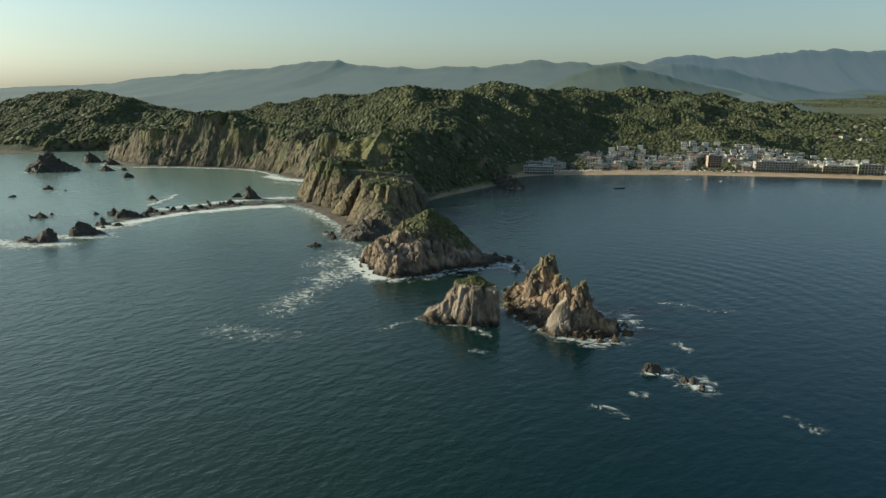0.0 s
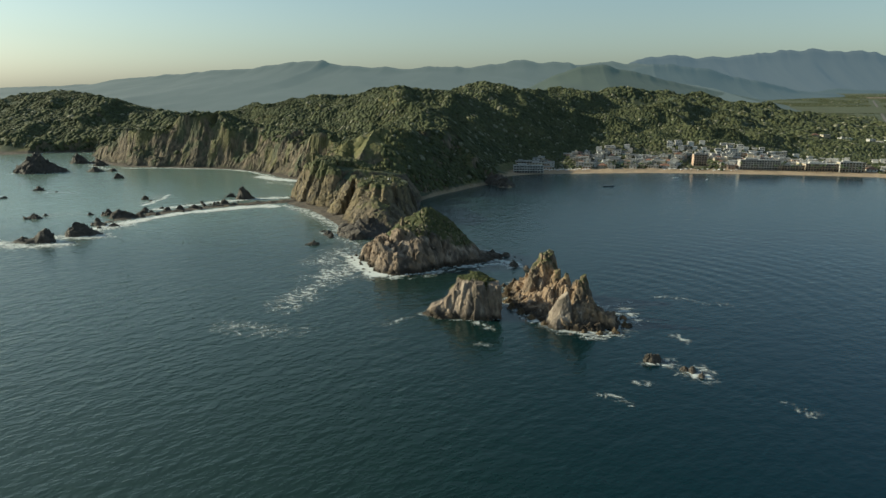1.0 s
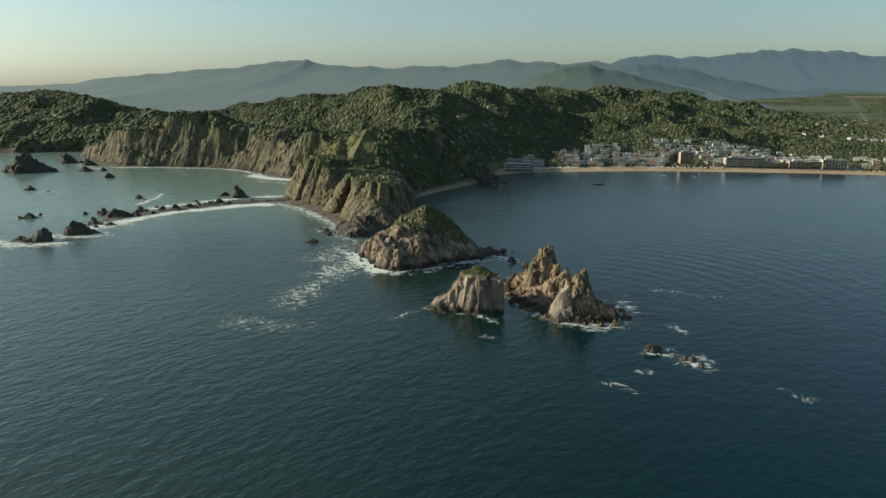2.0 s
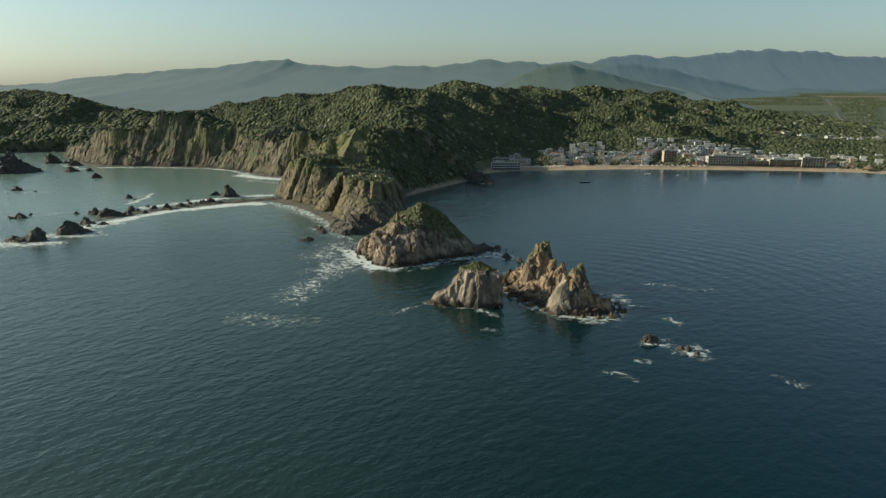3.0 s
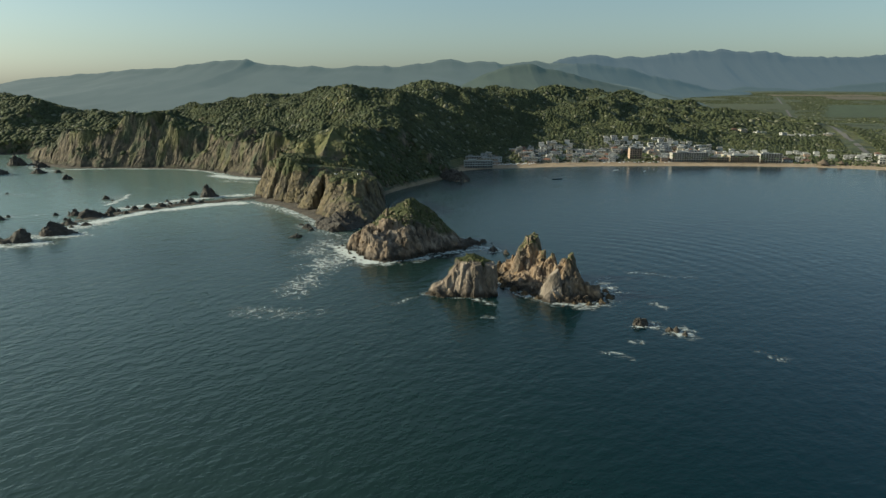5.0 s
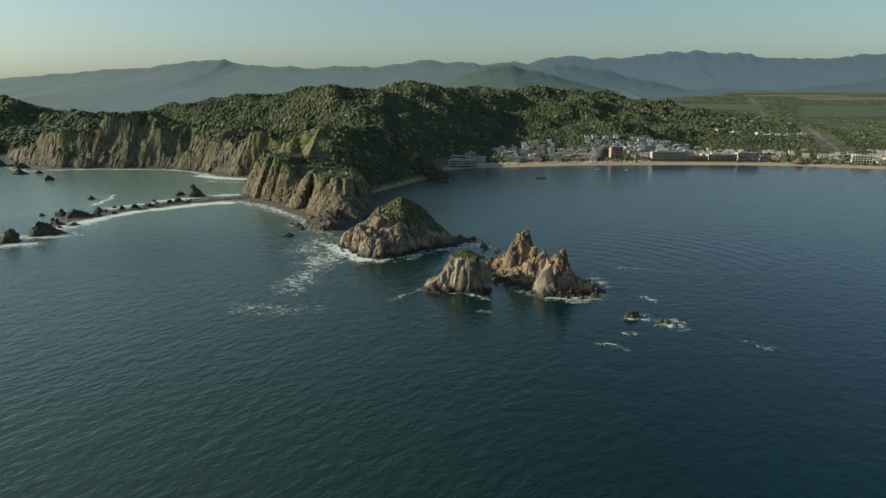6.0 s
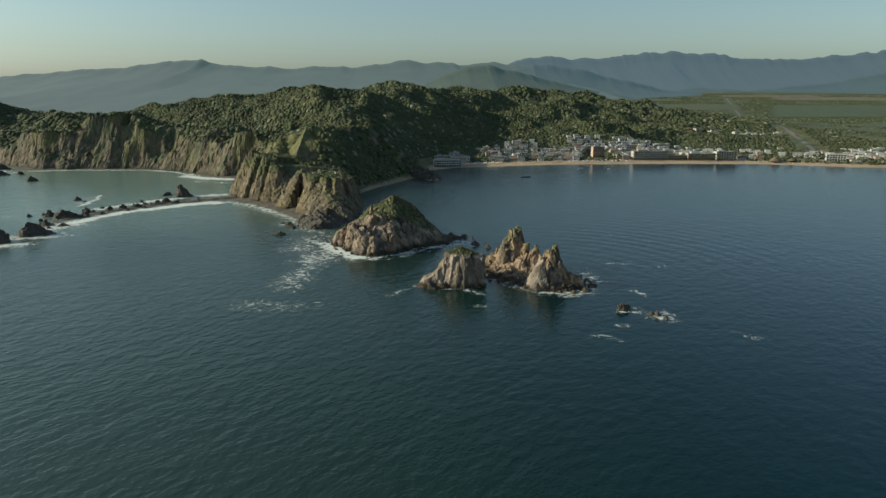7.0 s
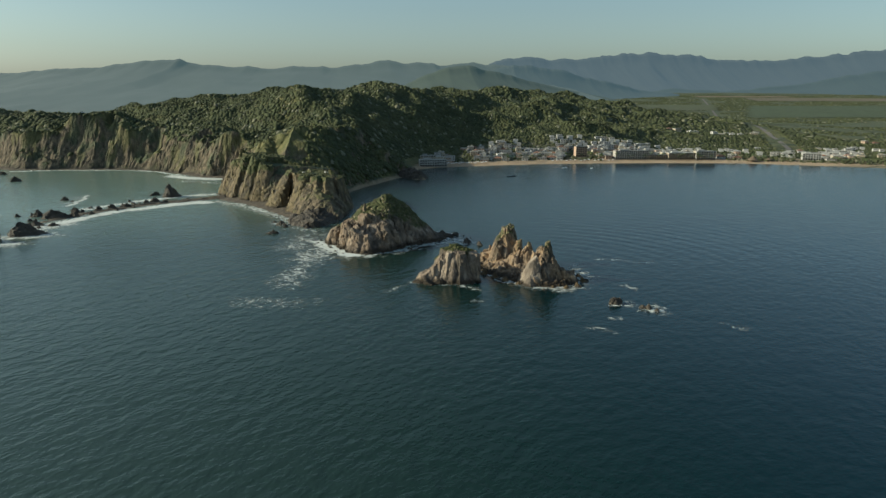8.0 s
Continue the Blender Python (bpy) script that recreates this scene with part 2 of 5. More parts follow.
def value_noise(x, y, z=0.0, seed=0):
    """Smooth noise from -1 to 1 over arrays."""
    x, y, z = np.broadcast_arrays(np.asarray(x, float), np.asarray(y, float), np.asarray(z, float))
    ix, iy, iz = (np.floor(a).astype(np.int64) for a in (x, y, z))
    u, v, w = (a - np.floor(a) for a in (x, y, z))
    u, v, w = (a * a * (3 - 2 * a) for a in (u, v, w))
    total = 0
    for dx in (0, 1):
        for dy in (0, 1):
            for dz in ((0, 1) if np.ndim(z) and np.any(w) else (0,)):
                k = (u if dx else 1 - u) * (v if dy else 1 - v) * (w if dz else 1 - w)
                total = total + k * lattice(ix + dx, iy + dy, iz + dz, seed)
    return 2 * total - 1


def fbm(x, y, z=0.0, seed=0, octaves=4, gain=0.5, ridged=False):
    total, k = 0, 1.0
    for i in range(octaves):
        f = 2.03 ** i
        v = value_noise(x * f, y * f, np.asarray(z) * f, seed + i)
        total = total + k * ((1 - 2 * np.abs(v)) if ridged else v)
        k *= gain
    return total


def cells(x, y, z, seed=0):
    """Jointed blocks: distance to the nearest and second cell centre, and the nearest cell's own number from 0 to 1."""
    layers = (0,) if z is None else (-1, 0, 1)
    z = 0 * x + 0.5 if z is None else z
    ix, iy, iz = (np.floor(a).astype(np.int64) for a in (x, y, z))
    f1, f2, own = np.full(x.shape, 9.0), np.full(x.shape, 9.0), np.zeros(x.shape)
    for dx in (-1, 0, 1):
        for dy in (-1, 0, 1):
            for dz in layers:
                jx, jy, jz = ix + dx, iy + dy, iz + dz
                d = np.sqrt((jx + lattice(jx, jy, jz, seed) - x) ** 2 + (jy + lattice(jx, jy, jz, seed + 1) - y) ** 2 + (jz + lattice(jx, jy, jz, seed + 2) - z) ** 2)
                closer = d < f1
                f2 = np.where(closer, f1, np.minimum(f2, d))
                own = np.where(closer, lattice(jx, jy, jz, seed + 3), own)
                f1 = np.where(closer, d, f1)
    return f1, f2, own


def near_line(px, py, line):
    """Distance to a polyline, and the value carried along it by the points' third number."""
    best, val = np.full(px.shape, 1e9), np.zeros(px.shape)
    for a, b in zip(line[:-1], line[1:]):
        dx, dy = b[0] - a[0], b[1] - a[1]
        t = np.clip(((px - a[0]) * dx + (py - a[1]) * dy) / (dx * dx + dy * dy + 1e-9), 0, 1)
        d = np.hypot(px - a[0] - t * dx, py - a[1] - t * dy)
        m = d < best
        best = np.where(m, d, best)
        if len(a) > 2:
            val = np.where(m, a[2] + t * (b[2] - a[2]), val)
    return best, val


def inside(px, py, poly):
    r = np.zeros(px.shape, bool)
    for (x0, y0), (x1, y1) in zip(poly, poly[1:] + poly[:1]):
        if y0 != y1:
            r ^= ((y0 > py) != (y1 > py)) & (px < (x1 - x0) * (py - y0) / (y1 - y0) + x0)
    return r


def signed(px, py, poly):
    """Distance to a closed outline, positive inside."""
    d, _ = near_line(px, py, poly + poly[:1])
    return np.where(inside(px, py, poly), d, -d)


def smooth(a, b, x):
    t = np.clip((x - a) / (b - a), 0, 1)
    return t * t * (3 - 2 * t)


def grid_mesh(name, X, Y, Z, keep=None, attributes=()):
    """A mesh over a grid of points, without the faces whose corners are all outside keep."""
    ny, nx = Z.shape
    idx = np.arange(nx * ny).reshape(ny, nx)
    q = np.stack([idx[:-1, :-1], idx[:-1, 1:], idx[1:, 1:], idx[1:, :-1]], -1).reshape(-1, 4)
    if keep is not None:
        q = q[keep.reshape(-1)[q].any(1)]
    used = np.unique(q)
    remap = np.full(nx * ny, -1)
    remap[used] = np.arange(len(used))
    q = remap[q]
    co = np.stack([X, Y, Z], -1).reshape(-1, 3)[used]
    return poly_mesh(name, co, q, [(k, v.reshape(-1)[used]) for k, v in attributes])


def poly_mesh(name, co, faces, attributes=()):
    faces = np.asarray(faces)
    me = bpy.data.meshes.new(name)
    me.vertices.add(len(co))
    me.vertices.foreach_set("co", np.asarray(co, np.float32).reshape(-1))
    k = faces.shape[1]
    me.loops.add(faces.size)
    me.loops.foreach_set("vertex_index", faces.reshape(-1).astype(np.int32))
    me.polygons.add(len(faces))
    me.polygons.foreach_set("loop_start", np.arange(0, faces.size, k, dtype=np.int32))
    me.polygons.foreach_set("loop_total", np.full(len(faces), k, np.int32))
    for key, v in attributes:
        at = me.attributes.new(key, "FLOAT", "POINT")
        at.data.foreach_set("value", np.asarray(v, np.float32))
    me.update(calc_edges=True)
    return me


def thing(name, me, mat, label, category, kind="", group="", smooth_faces=False):
    me.materials.append(mat)
    me.polygons.foreach_set("use_smooth", np.full(len(me.polygons), smooth_faces, bool))
    return tagged(new(name, me), label, category, group, kind)


# ---------------------------------------------------------------- the land
COAST = [(-4900, 700), (-1300, 960), (-870, 1055), (-817, 1115), (-735, 1141), (-706, 1095), (-646, 1005), (-600, 962),
         (-560, 935), (-484, 934), (-394, 928), (-354, 905), (-322, 878), (-286, 838), (-256, 826), (-242, 785), (-228, 725),
         (-229, 690), (-222, 650), (-190, 620), (-165, 584), (-149, 557), (-139, 540), (-132, 520), (-128, 503), (-108, 503),
         (-97, 520), (-90, 560), (-86, 620), (-92, 690), (-71, 736), (-40, 794), (-23, 822), (-14, 795), (-2, 786), (4, 800),
         (-4, 826), (-13, 880), (4, 904), (36, 924), (117, 943), (201, 958), (280, 959), (359, 957), (438, 952), (512, 940),
         (571, 914), (682, 866), (800, 800), (1000, 680), (1400, 480), (2500, 200), (4900, 0), (4900, 4900), (-4900, 4900)]

# crest lines (x, y, height), the width of the slope and how steep it starts
RIDGES = [
    ([(-680, 1480, 50), (-540, 1500, 80), (-424, 1480, 90), (-321, 1350, 101), (-240, 1250, 112), (-150, 1165, 122), (-80, 1220, 115), (38, 1400, 108)], 360, 1.3),
    ([(38, 1400, 108), (192, 1600, 113), (303, 1650, 103), (386, 1700, 95), (498, 1700, 87), (636, 1700, 66), (776, 1700, 47), (880, 1720, 15)], 540, 1.0),
    ([(-600, 1000, 40), (-560, 990, 53), (-520, 995, 62), (-476, 985, 79), (-430, 990, 80), (-400, 985, 66), (-334, 965, 63), (-290, 930, 58),
      (-252, 885, 52), (-215, 820, 44)], 190, 1.2),
    ([(-150, 1165, 121), (-120, 1000, 88), (-130, 880, 68), (-140, 800, 62)], 210, 1.2),
    ([(-1500, 1400, 60), (-1072, 1310, 62), (-945, 1310, 64), (-888, 1310, 76), (-819, 1310, 100), (-785, 1310, 93), (-744, 1310, 74), (-690, 1310, 63), (-640, 1330, 55)], 220, 1.3),
    ([(-1900, 1750, 60), (-1361, 1700, 50), (-1300, 1700, 90), (-1222, 1700, 96), (-1110, 1700, 96), (-986, 1700, 72), (-880, 1700, 50)], 350, 1.3),
]
# the headland's blocks: outline, crest line and how steep the flank is
BLOCKS = [
    ([(-232, 780), (-214, 722), (-190, 706), (-150, 696), (-105, 690), (-84, 720), (-52, 790), (-60, 860), (-130, 900), (-225, 850)],
     [(-192, 752, 38), (-171, 758, 52), (-155, 768, 64), (-159, 742, 53), (-164, 716, 38), (-155, 768, 64), (-133, 775, 65), (-115, 785, 62), (-125, 840, 64)], 0.9),
    ([(-238, 735), (-230, 694), (-218, 669), (-195, 645), (-169, 620), (-152, 622), (-128, 650), (-92, 660), (-92, 700), (-130, 730)],
     [(-206, 695, 24), (-188, 690, 34), (-171, 688, 32), (-160, 682, 30), (-120, 690, 26)], 0.75),
    ([(-149, 645), (-146, 612), (-141, 592), (-142, 568), (-134, 546), (-116, 534), (-98, 530), (-90, 547), (-85, 610), (-96, 670), (-140, 660)],
     [(-130, 610, 24), (-125, 588, 24), (-108, 590, 24), (-105, 650, 24)], 0.75),
]
SPIT = [(-222, 668, 2.2), (-255, 648, 1.4), (-275, 638, 1.2), (-295, 620, 1.2), (-312, 600, 1.1), (-325, 582, 0.9), (-338, 560, 0.7), (-350, 535, 0.1)]


def land_height(x, y):
    d = signed(x, y, COAST)
    beach = smooth(-40, 20, x) * smooth(880, 900, y)
    wob = 4 * fbm(x / 60, y / 60, 0, 3, 2, 0.5, True) + 4.5 * (cells(x / 17, y / 17, None, 90)[2] - 0.5) + 1.6 * (cells(x / 7, y / 7, None, 92)[2] - 0.5) + 0.7 * fbm(x / 9, y / 9, 0, 8, 3)
    hills = np.zeros(x.shape)
    for line, width, power in RIDGES:
        r, z = near_line(x, y, line)
        r = r + 0.12 * width * fbm(x / 90, y / 90, 0, 21, 3)
        hills = np.maximum(hills, z * (1 - np.clip(r / width, 0, 1) ** power))
    hills = hills + smooth(8, 50, hills) * (9 * fbm(x / 130, y / 130, 0, 33, 3, 0.5, True) + 5 * fbm(x / 50, y / 50, 0, 31, 3) - 13 + 6 * smooth(150, 400, x))
    west = smooth(-150, -230, x)
    hills = hills * (1 - (1 - smooth(20, 260, d)) * smooth(-100, 15, x) * smooth(800, 920, y))
    shelf = (16 - 8 * smooth(-250, -310, x) + 5 * fbm(x / 40, y / 40, 0, 5, 2)) * west + 4 * (1 - west)
    cliff = np.maximum(0, d + wob * (1 - beach) - shelf) * (1.8 * west + 0.75 * (1 - west)) * (1 + 0.35 * fbm(x / 24, y / 24, 0, 14, 2))
    base = np.where(d > 0, np.minimum(3.5, d * 0.07 + 0.1), np.maximum(-6, d * 0.25))
    base = base + 0.004 * np.maximum(0, d - 200) + 0.046 * np.maximum(0, y - 2300) * smooth(100, 900, x)
    z = base + np.minimum(hills, cliff) * smooth(640, 760, y)
    wx = x + 1.6 * fbm(x / 14, y / 14, 0, 61, 4, 0.6) + 5.0 * (cells(x / 15, y / 15, None, 95)[2] - 0.5) + 0.8 * (cells(x / 4, y / 4, None, 96)[2] - 0.5)
    wy = y + 1.6 * fbm(x / 14, y / 14, 0, 65, 4, 0.6) + 5.0 * (cells(x / 15, y / 15, None, 98)[2] - 0.5) + 0.8 * (cells(x / 4, y / 4, None, 99)[2] - 0.5)
    for i, (outline, crest, power) in enumerate(BLOCKS):
        ux, uy = (wx, wy) if i else (x + 2.5 * fbm(x / 30, y / 30, 0, 62, 2), y)
        do = np.clip(signed(ux, uy, outline), 0, None)
        dr, zr = near_line(ux, uy, crest)
        z = np.maximum(z, (zr * np.clip(do / (do + dr + 1e-6) / (0.6 if i else 1.0), 0, 1) ** power) * (do > 0) + base)
    r, zs = near_line(x, y, SPIT)
    z = np.maximum(z, (zs + 1) * (1 - r / 11) - 0.8 + 0.5 * fbm(x / 5, y / 5, 0, 12, 2))
    return z, d, hills


def axis(lo, a, b, hi, step, growth):
    return spans(lo, [(a, b, step)], hi, growth)


def spans(lo, pieces, hi, growth):
    """Grid lines: even steps over each piece, growing steps out to both ends."""
    mid = [v for a, b, step in pieces for v in np.arange(a, b - 1e-6, (b - a) / round((b - a) / step))]
    up, s_ = [pieces[-1][1]], pieces[-1][2]
    while up[-1] < hi:
        s_ *= growth
        up.append(up[-1] + s_)
    down, s_, v = [], pieces[0][2], pieces[0][0]
    while v > lo:
        s_ *= growth
        v -= s_
        down.append(v)
    return np.array(down[::-1] + mid + up)


gx = spans(-4600, [(-620, -245, 2.0), (-245, -82, 0.9), (-82, 60, 2.0)], 4600, 1.03)
gy = spans(480, [(490, 725, 0.9), (725, 1010, 1.9)], 4700, 1.025)
LX, LY = np.meshgrid(gx, gy)
LZ, LD, LH = land_height(LX, LY)
gz = np.hypot(np.gradient(LZ, axis=0) / np.gradient(LY, axis=0), np.gradient(LZ, axis=1) / np.gradient(LX, axis=1))
knoll = smooth(715, 740, LY) * smooth(850, 820, LY) * smooth(-215, -195, LX) * smooth(-95, -110, LX)
steep = smooth(0.8 - 0.3 * smooth(740, 715, LY), 1.35 - 0.45 * smooth(740, 715, LY), gz + 0.3 * fbm(LX / 20, LY / 20, 0, 77, 3)) * smooth(1.5, 5, LZ) * (1 - 0.92 * knoll)
near_head = smooth(740, 715, LY)
# jointed blocks and gullies in the cliffs
ci, cj = np.where((steep > 0.05) & (LX > -640) & (LX < 70) & (LY < 1020))
cx, cy, cz = LX[ci, cj], LY[ci, cj], LZ[ci, cj]
f1, f2, own = cells((cx + 0.2 * cz) / 7, cy / 7, cz / 22, 700)
g1, g2, own2 = cells((cx - 0.3 * cz) / 3, cy / 3, cz / 7, 710)
push = steep[ci, cj] * (0.34 - 0.04 * near_head[ci, cj]) * (3.0 * (own - 0.5) + 1.3 * (own2 - 0.5) - 1.6 * np.exp(-((f2 - f1) / 0.12) ** 2) - 0.5 * np.exp(-((g2 - g1) / 0.12) ** 2) + 1.2 * fbm(cx / 5, cy / 5, cz / 9, 720, 3))
sx = (np.gradient(LZ, axis=1) / np.gradient(LX, axis=1))[ci, cj]
sy = (np.gradient(LZ, axis=0) / np.gradient(LY, axis=0))[ci, cj]
sn = 1 / np.sqrt(1 + sx ** 2 + sy ** 2)
LX, LY, LZ = LX.copy(), LY.copy(), LZ.copy()
dry = (1 - 0.7 * smooth(1100, 1500, LY)) * smooth(-0.1, 0.5, fbm(LX / 25, LY / 25, 0, 79, 3) + 0.7 * knoll + 0.6 * smooth(-120, -170, LX) * smooth(900, 780, LY))
LX[ci, cj] -= np.clip(sx, -2, 2) * sn * push
LY[ci, cj] -= np.clip(sy, -2, 2) * sn * push
LZ[ci, cj] += sn * push
low = (1 - smooth(2.4, 4.0, LZ + fbm(LX / 6, LY / 6, 0, 78, 2))) * (LD < np.where((LX > -110) & (LY < 880), 6, 70))
reach_ = np.interp(LX, [0, 60, 130, 250, 420, 520, 600, 800, 980], [60, 85, 140, 170, 185, 175, 180, 230, 250])
dust = 0.85 * smooth(reach_ + 10, reach_ - 30, LD) * smooth(0, 20, LX) * smooth(1000, 940, LX) * smooth(10, 30, LD) * (LY > 700)
town_side = np.maximum(smooth(-30, 10, LX) * smooth(880, 900, LY), 0.6 * smooth(-100, -85, LX) * smooth(680, 700, LY))
thing("ground", grid_mesh("ground", LX, LY, LZ, LZ > -1.5, (("rock", steep * (1 - (0.75 - 0.45 * near_head) * smooth(-0.08, 0.4, fbm(LX / 11, LY / 11, LZ / 22, 83, 4, 0.6) + 0.012 * (LZ - 28)))), ("dry", dry), ("dust", dust), ("sand", low * town_side), ("pebble", low * (1 - town_side)))), M_LAND,
      "green forested coast with bare brown cliffs and sandy beaches", "ground", "structure")


# ---------------------------------------------------------------- the sea
def sea():
    ax, ay = axis(-4900, -900, 900, 4900, 12.0, 1.15), axis(-4900, 150, 1200, 4900, 12.0, 1.15)
    X, Y = np.meshgrid(ax, ay)
    d = signed(X, Y, COAST)
    left = smooth(-60, -330, X) * smooth(400, 620, Y)
    # Silty shallows, plus the brighter sunward left side painted in.
    silt_glare = np.clip(left * 0.8 + smooth(-40, 0, d) * 0.2 + 0.22 * smooth(50, -260, X), 0, 1)
    swell = 0.55 + 0.45 * smooth(60, -60, X)
    thing("water", grid_mesh("water", X, Y, X * 0, None, (("silt_glare", silt_glare), ("swell", swell), ("bay", smooth(-80, 200, X)), ("rings", 0.085 * smooth(40, 75, X) * smooth(330, 370, Y) * np.exp(-np.hypot(X - 120, Y - 430) / 90)))), M_WATER, "dark teal rippled sea water of the bay", "sea", "structure", smooth_faces=True)


sea()


# ---------------------------------------------------------------- rocks in the sea
TUFTS = []     # where grass grows on the rocks


def surface_net(F, lo, cell):
    """Quads where the field F over a grid changes sign: one vertex in each grid cell that the surface crosses."""
    neg = F < 0
    n = np.zeros(tuple(k - 1 for k in F.shape), np.int8)
    corners = list(itertools.product((0, 1), repeat=3))
    cut = lambda A, c: A[c[0]:A.shape[0] - 1 + c[0], c[1]:A.shape[1] - 1 + c[1], c[2]:A.shape[2] - 1 + c[2]]
    for c in corners:
        n += cut(neg, c)
    I = np.argwhere((n > 0) & (n < 8))
    total, hits = np.zeros((len(I), 3)), np.zeros(len(I))
    value = {c: F[I[:, 0] + c[0], I[:, 1] + c[1], I[:, 2] + c[2]] for c in corners}
    for c in corners:
        for k in range(3):
            if c[k]:
                continue
            e = tuple(1 if i == k else c[i] for i in range(3))
            va, vb = value[c], value[e]
            m = (va < 0) != (vb < 0)
            t = np.where(m, va / np.where(va == vb, 1, va - vb), 0)
            p = np.repeat(np.array([c], float), len(I), 0)
            p[:, k] = t
            total += p * m[:, None]
            hits += m
    index = np.full(n.shape, -1, np.int64)
    index[I[:, 0], I[:, 1], I[:, 2]] = np.arange(len(I))
    quads = []
    for k in range(3):
        u, v = (k + 1) % 3, (k + 2) % 3
        first = [slice(1, -1)] * 3
        first[k] = slice(0, -1)
        second = [slice(1, -1)] * 3
        second[k] = slice(1, None)
        ea, eb = neg[tuple(first)], neg[tuple(second)]
        for flip in (False, True):
            at = np.argwhere((ea & ~eb) if not flip else (~ea & eb))
            at = at + 1
            at[:, k] -= 1
            ring = []
            for du, dv in ((0, 0), (-1, 0), (-1, -1), (0, -1)):
                w = at.copy()
                w[:, u] += du
                w[:, v] += dv
                ring.append(index[w[:, 0], w[:, 1], w[:, 2]])
            q = np.stack(ring if not flip else ring[::-1], -1)
            quads.append(q[(q >= 0).all(1)])
    return np.array(lo) + (I + total / hits[:, None]) * cell, np.concatenate(quads), I


def rock(name, comps, label, category, cell=0.5, seed=0, warp=1.6, rough=0.5, grass_from=None, mat=None, wet=2.2, group="", block=4.0, ochre=0.6, tall=1.6, chunks=(), blocks=1.0, joint=20, side=0.0, inset=0.0, cap=None):
    """A rock: a core (outline, crest line and how steep the flank is; -1: a cliff with a sloping cap, -2: straight walls and a flat top),
    tapered chunks (foot x, y, half-widths, turn, top x, y, z, how far it narrows, slope of the top) and jointed blocks bedded in its surface."""
    xs = [p[0] for c in comps for p in c[0]] + [k[0] + e * k[2] for k in chunks for e in (-1, 1)]
    ys = [p[1] for c in comps for p in c[0]] + [k[1] + e * k[3] for k in chunks for e in (-1, 1)]
    gx_, gy_ = np.arange(min(xs) - 3, max(xs) + 3, cell), np.arange(min(ys) - 3, max(ys) + 3, cell)
    X, Y = np.meshgrid(gx_, gy_, indexing="ij")
    wx = X + warp * fbm(X / 6, Y / 6, 0, seed, 3, 0.55)
    wy = Y + warp * fbm(X / 6, Y / 6, 0, seed + 40, 3, 0.55)
    H, top = np.full(X.shape, -3.0), np.zeros(X.shape)
    for outline, crest, power in comps:
        do = signed(wx, wy, list(outline))
        dr, zr = near_line(wx, wy, list(crest))
        t = np.clip(do, 0, None) / (np.clip(do, 0, None) + dr + 1e-6)
        rise = t ** power if power > 0 else np.clip(t / 0.55, 0, 1) ** 0.8 if power < -1 else np.where(t < 0.26, 0.58 * (t / 0.26) ** 0.6, 0.58 + 0.42 * (np.clip(t - 0.26, 0, 1) / 0.74) ** 0.85)
        part_z = np.where(do > 0, (zr + 1.5) * rise - 1.5, np.maximum(-3, do - 1.5))
        top = np.where(part_z > H, rise, top)
        H = np.maximum(H, part_z)
    H = H - inset * smooth(0, 6, H)
    hx, hy = np.gradient(H, cell)
    slope = np.sqrt(1 + hx ** 2 + hy ** 2)
    gz_ = np.arange(-2.5, max([H.max()] + [k[7] for k in chunks]) + 3, cell)
    F = (gz_[None, None] - H[..., None]) / slope[..., None]
    rs = np.random.RandomState(seed + 5)

    def merge(x0, x1, y0, y1, z0, z1, field):
        i0, i1 = np.searchsorted(gx_, (x0, x1))
        j0, j1 = np.searchsorted(gy_, (y0, y1))
        k0, k1 = np.searchsorted(gz_, (z0, z1))
        if i1 > i0 and j1 > j0 and k1 > k0:
            part_f = field(gx_[i0:i1, None, None], gy_[None, j0:j1, None], gz_[None, None, k0:k1])
            F[i0:i1, j0:j1, k0:k1] = np.minimum(F[i0:i1, j0:j1, k0:k1], part_f)

    for cx, cy, ca, cb, turn, tx, ty, tz, narrow, (sx, sy) in chunks:
        way = [(math.cos(b), math.sin(b)) for b in (radians(turn + 360 * i / 7 + rs.uniform(-14, 14)) for i in range(7))]
        far = [rs.uniform(0.85, 1.05) for _ in way]
        rot = radians(turn)

        def frustum(x, y, z):
            t = np.clip((z + 2) / (tz + 2), 0, 1)
            dx, dy = x - (cx + (tx - cx) * t), y - (cy + (ty - cy) * t)
            u, v = (dx * math.cos(rot) + dy * math.sin(rot)) / ca, (dy * math.cos(rot) - dx * math.sin(rot)) / cb
            r = 1 - (1 - narrow) * t ** 1.2
            f = np.max([u * c + v * s_ - k * r for (c, s_), k in zip(way, far)], 0) * min(ca, cb)
            return np.maximum(f, (z - tz - sx * (x - tx) - sy * (y - ty)) * 0.8)

        reach = max(ca, cb) * 1.5
        merge(min(cx, tx) - reach, max(cx, tx) + reach, min(cy, ty) - reach, max(cy, ty) + reach, -3, tz + 5, frustum)
    # jointed blocks
    skin = np.argwhere(F[:, :, :-1] * F[:, :, 1:] < 0)
    skin = skin[gz_[skin[:, 2]] > -0.5]
    if cap:
        skin = skin[top[skin[:, 0], skin[:, 1]] < cap + side * (gx_[skin[:, 0]] - np.mean(xs)) - 0.06]
    area = len(skin) * cell * cell * 1.6
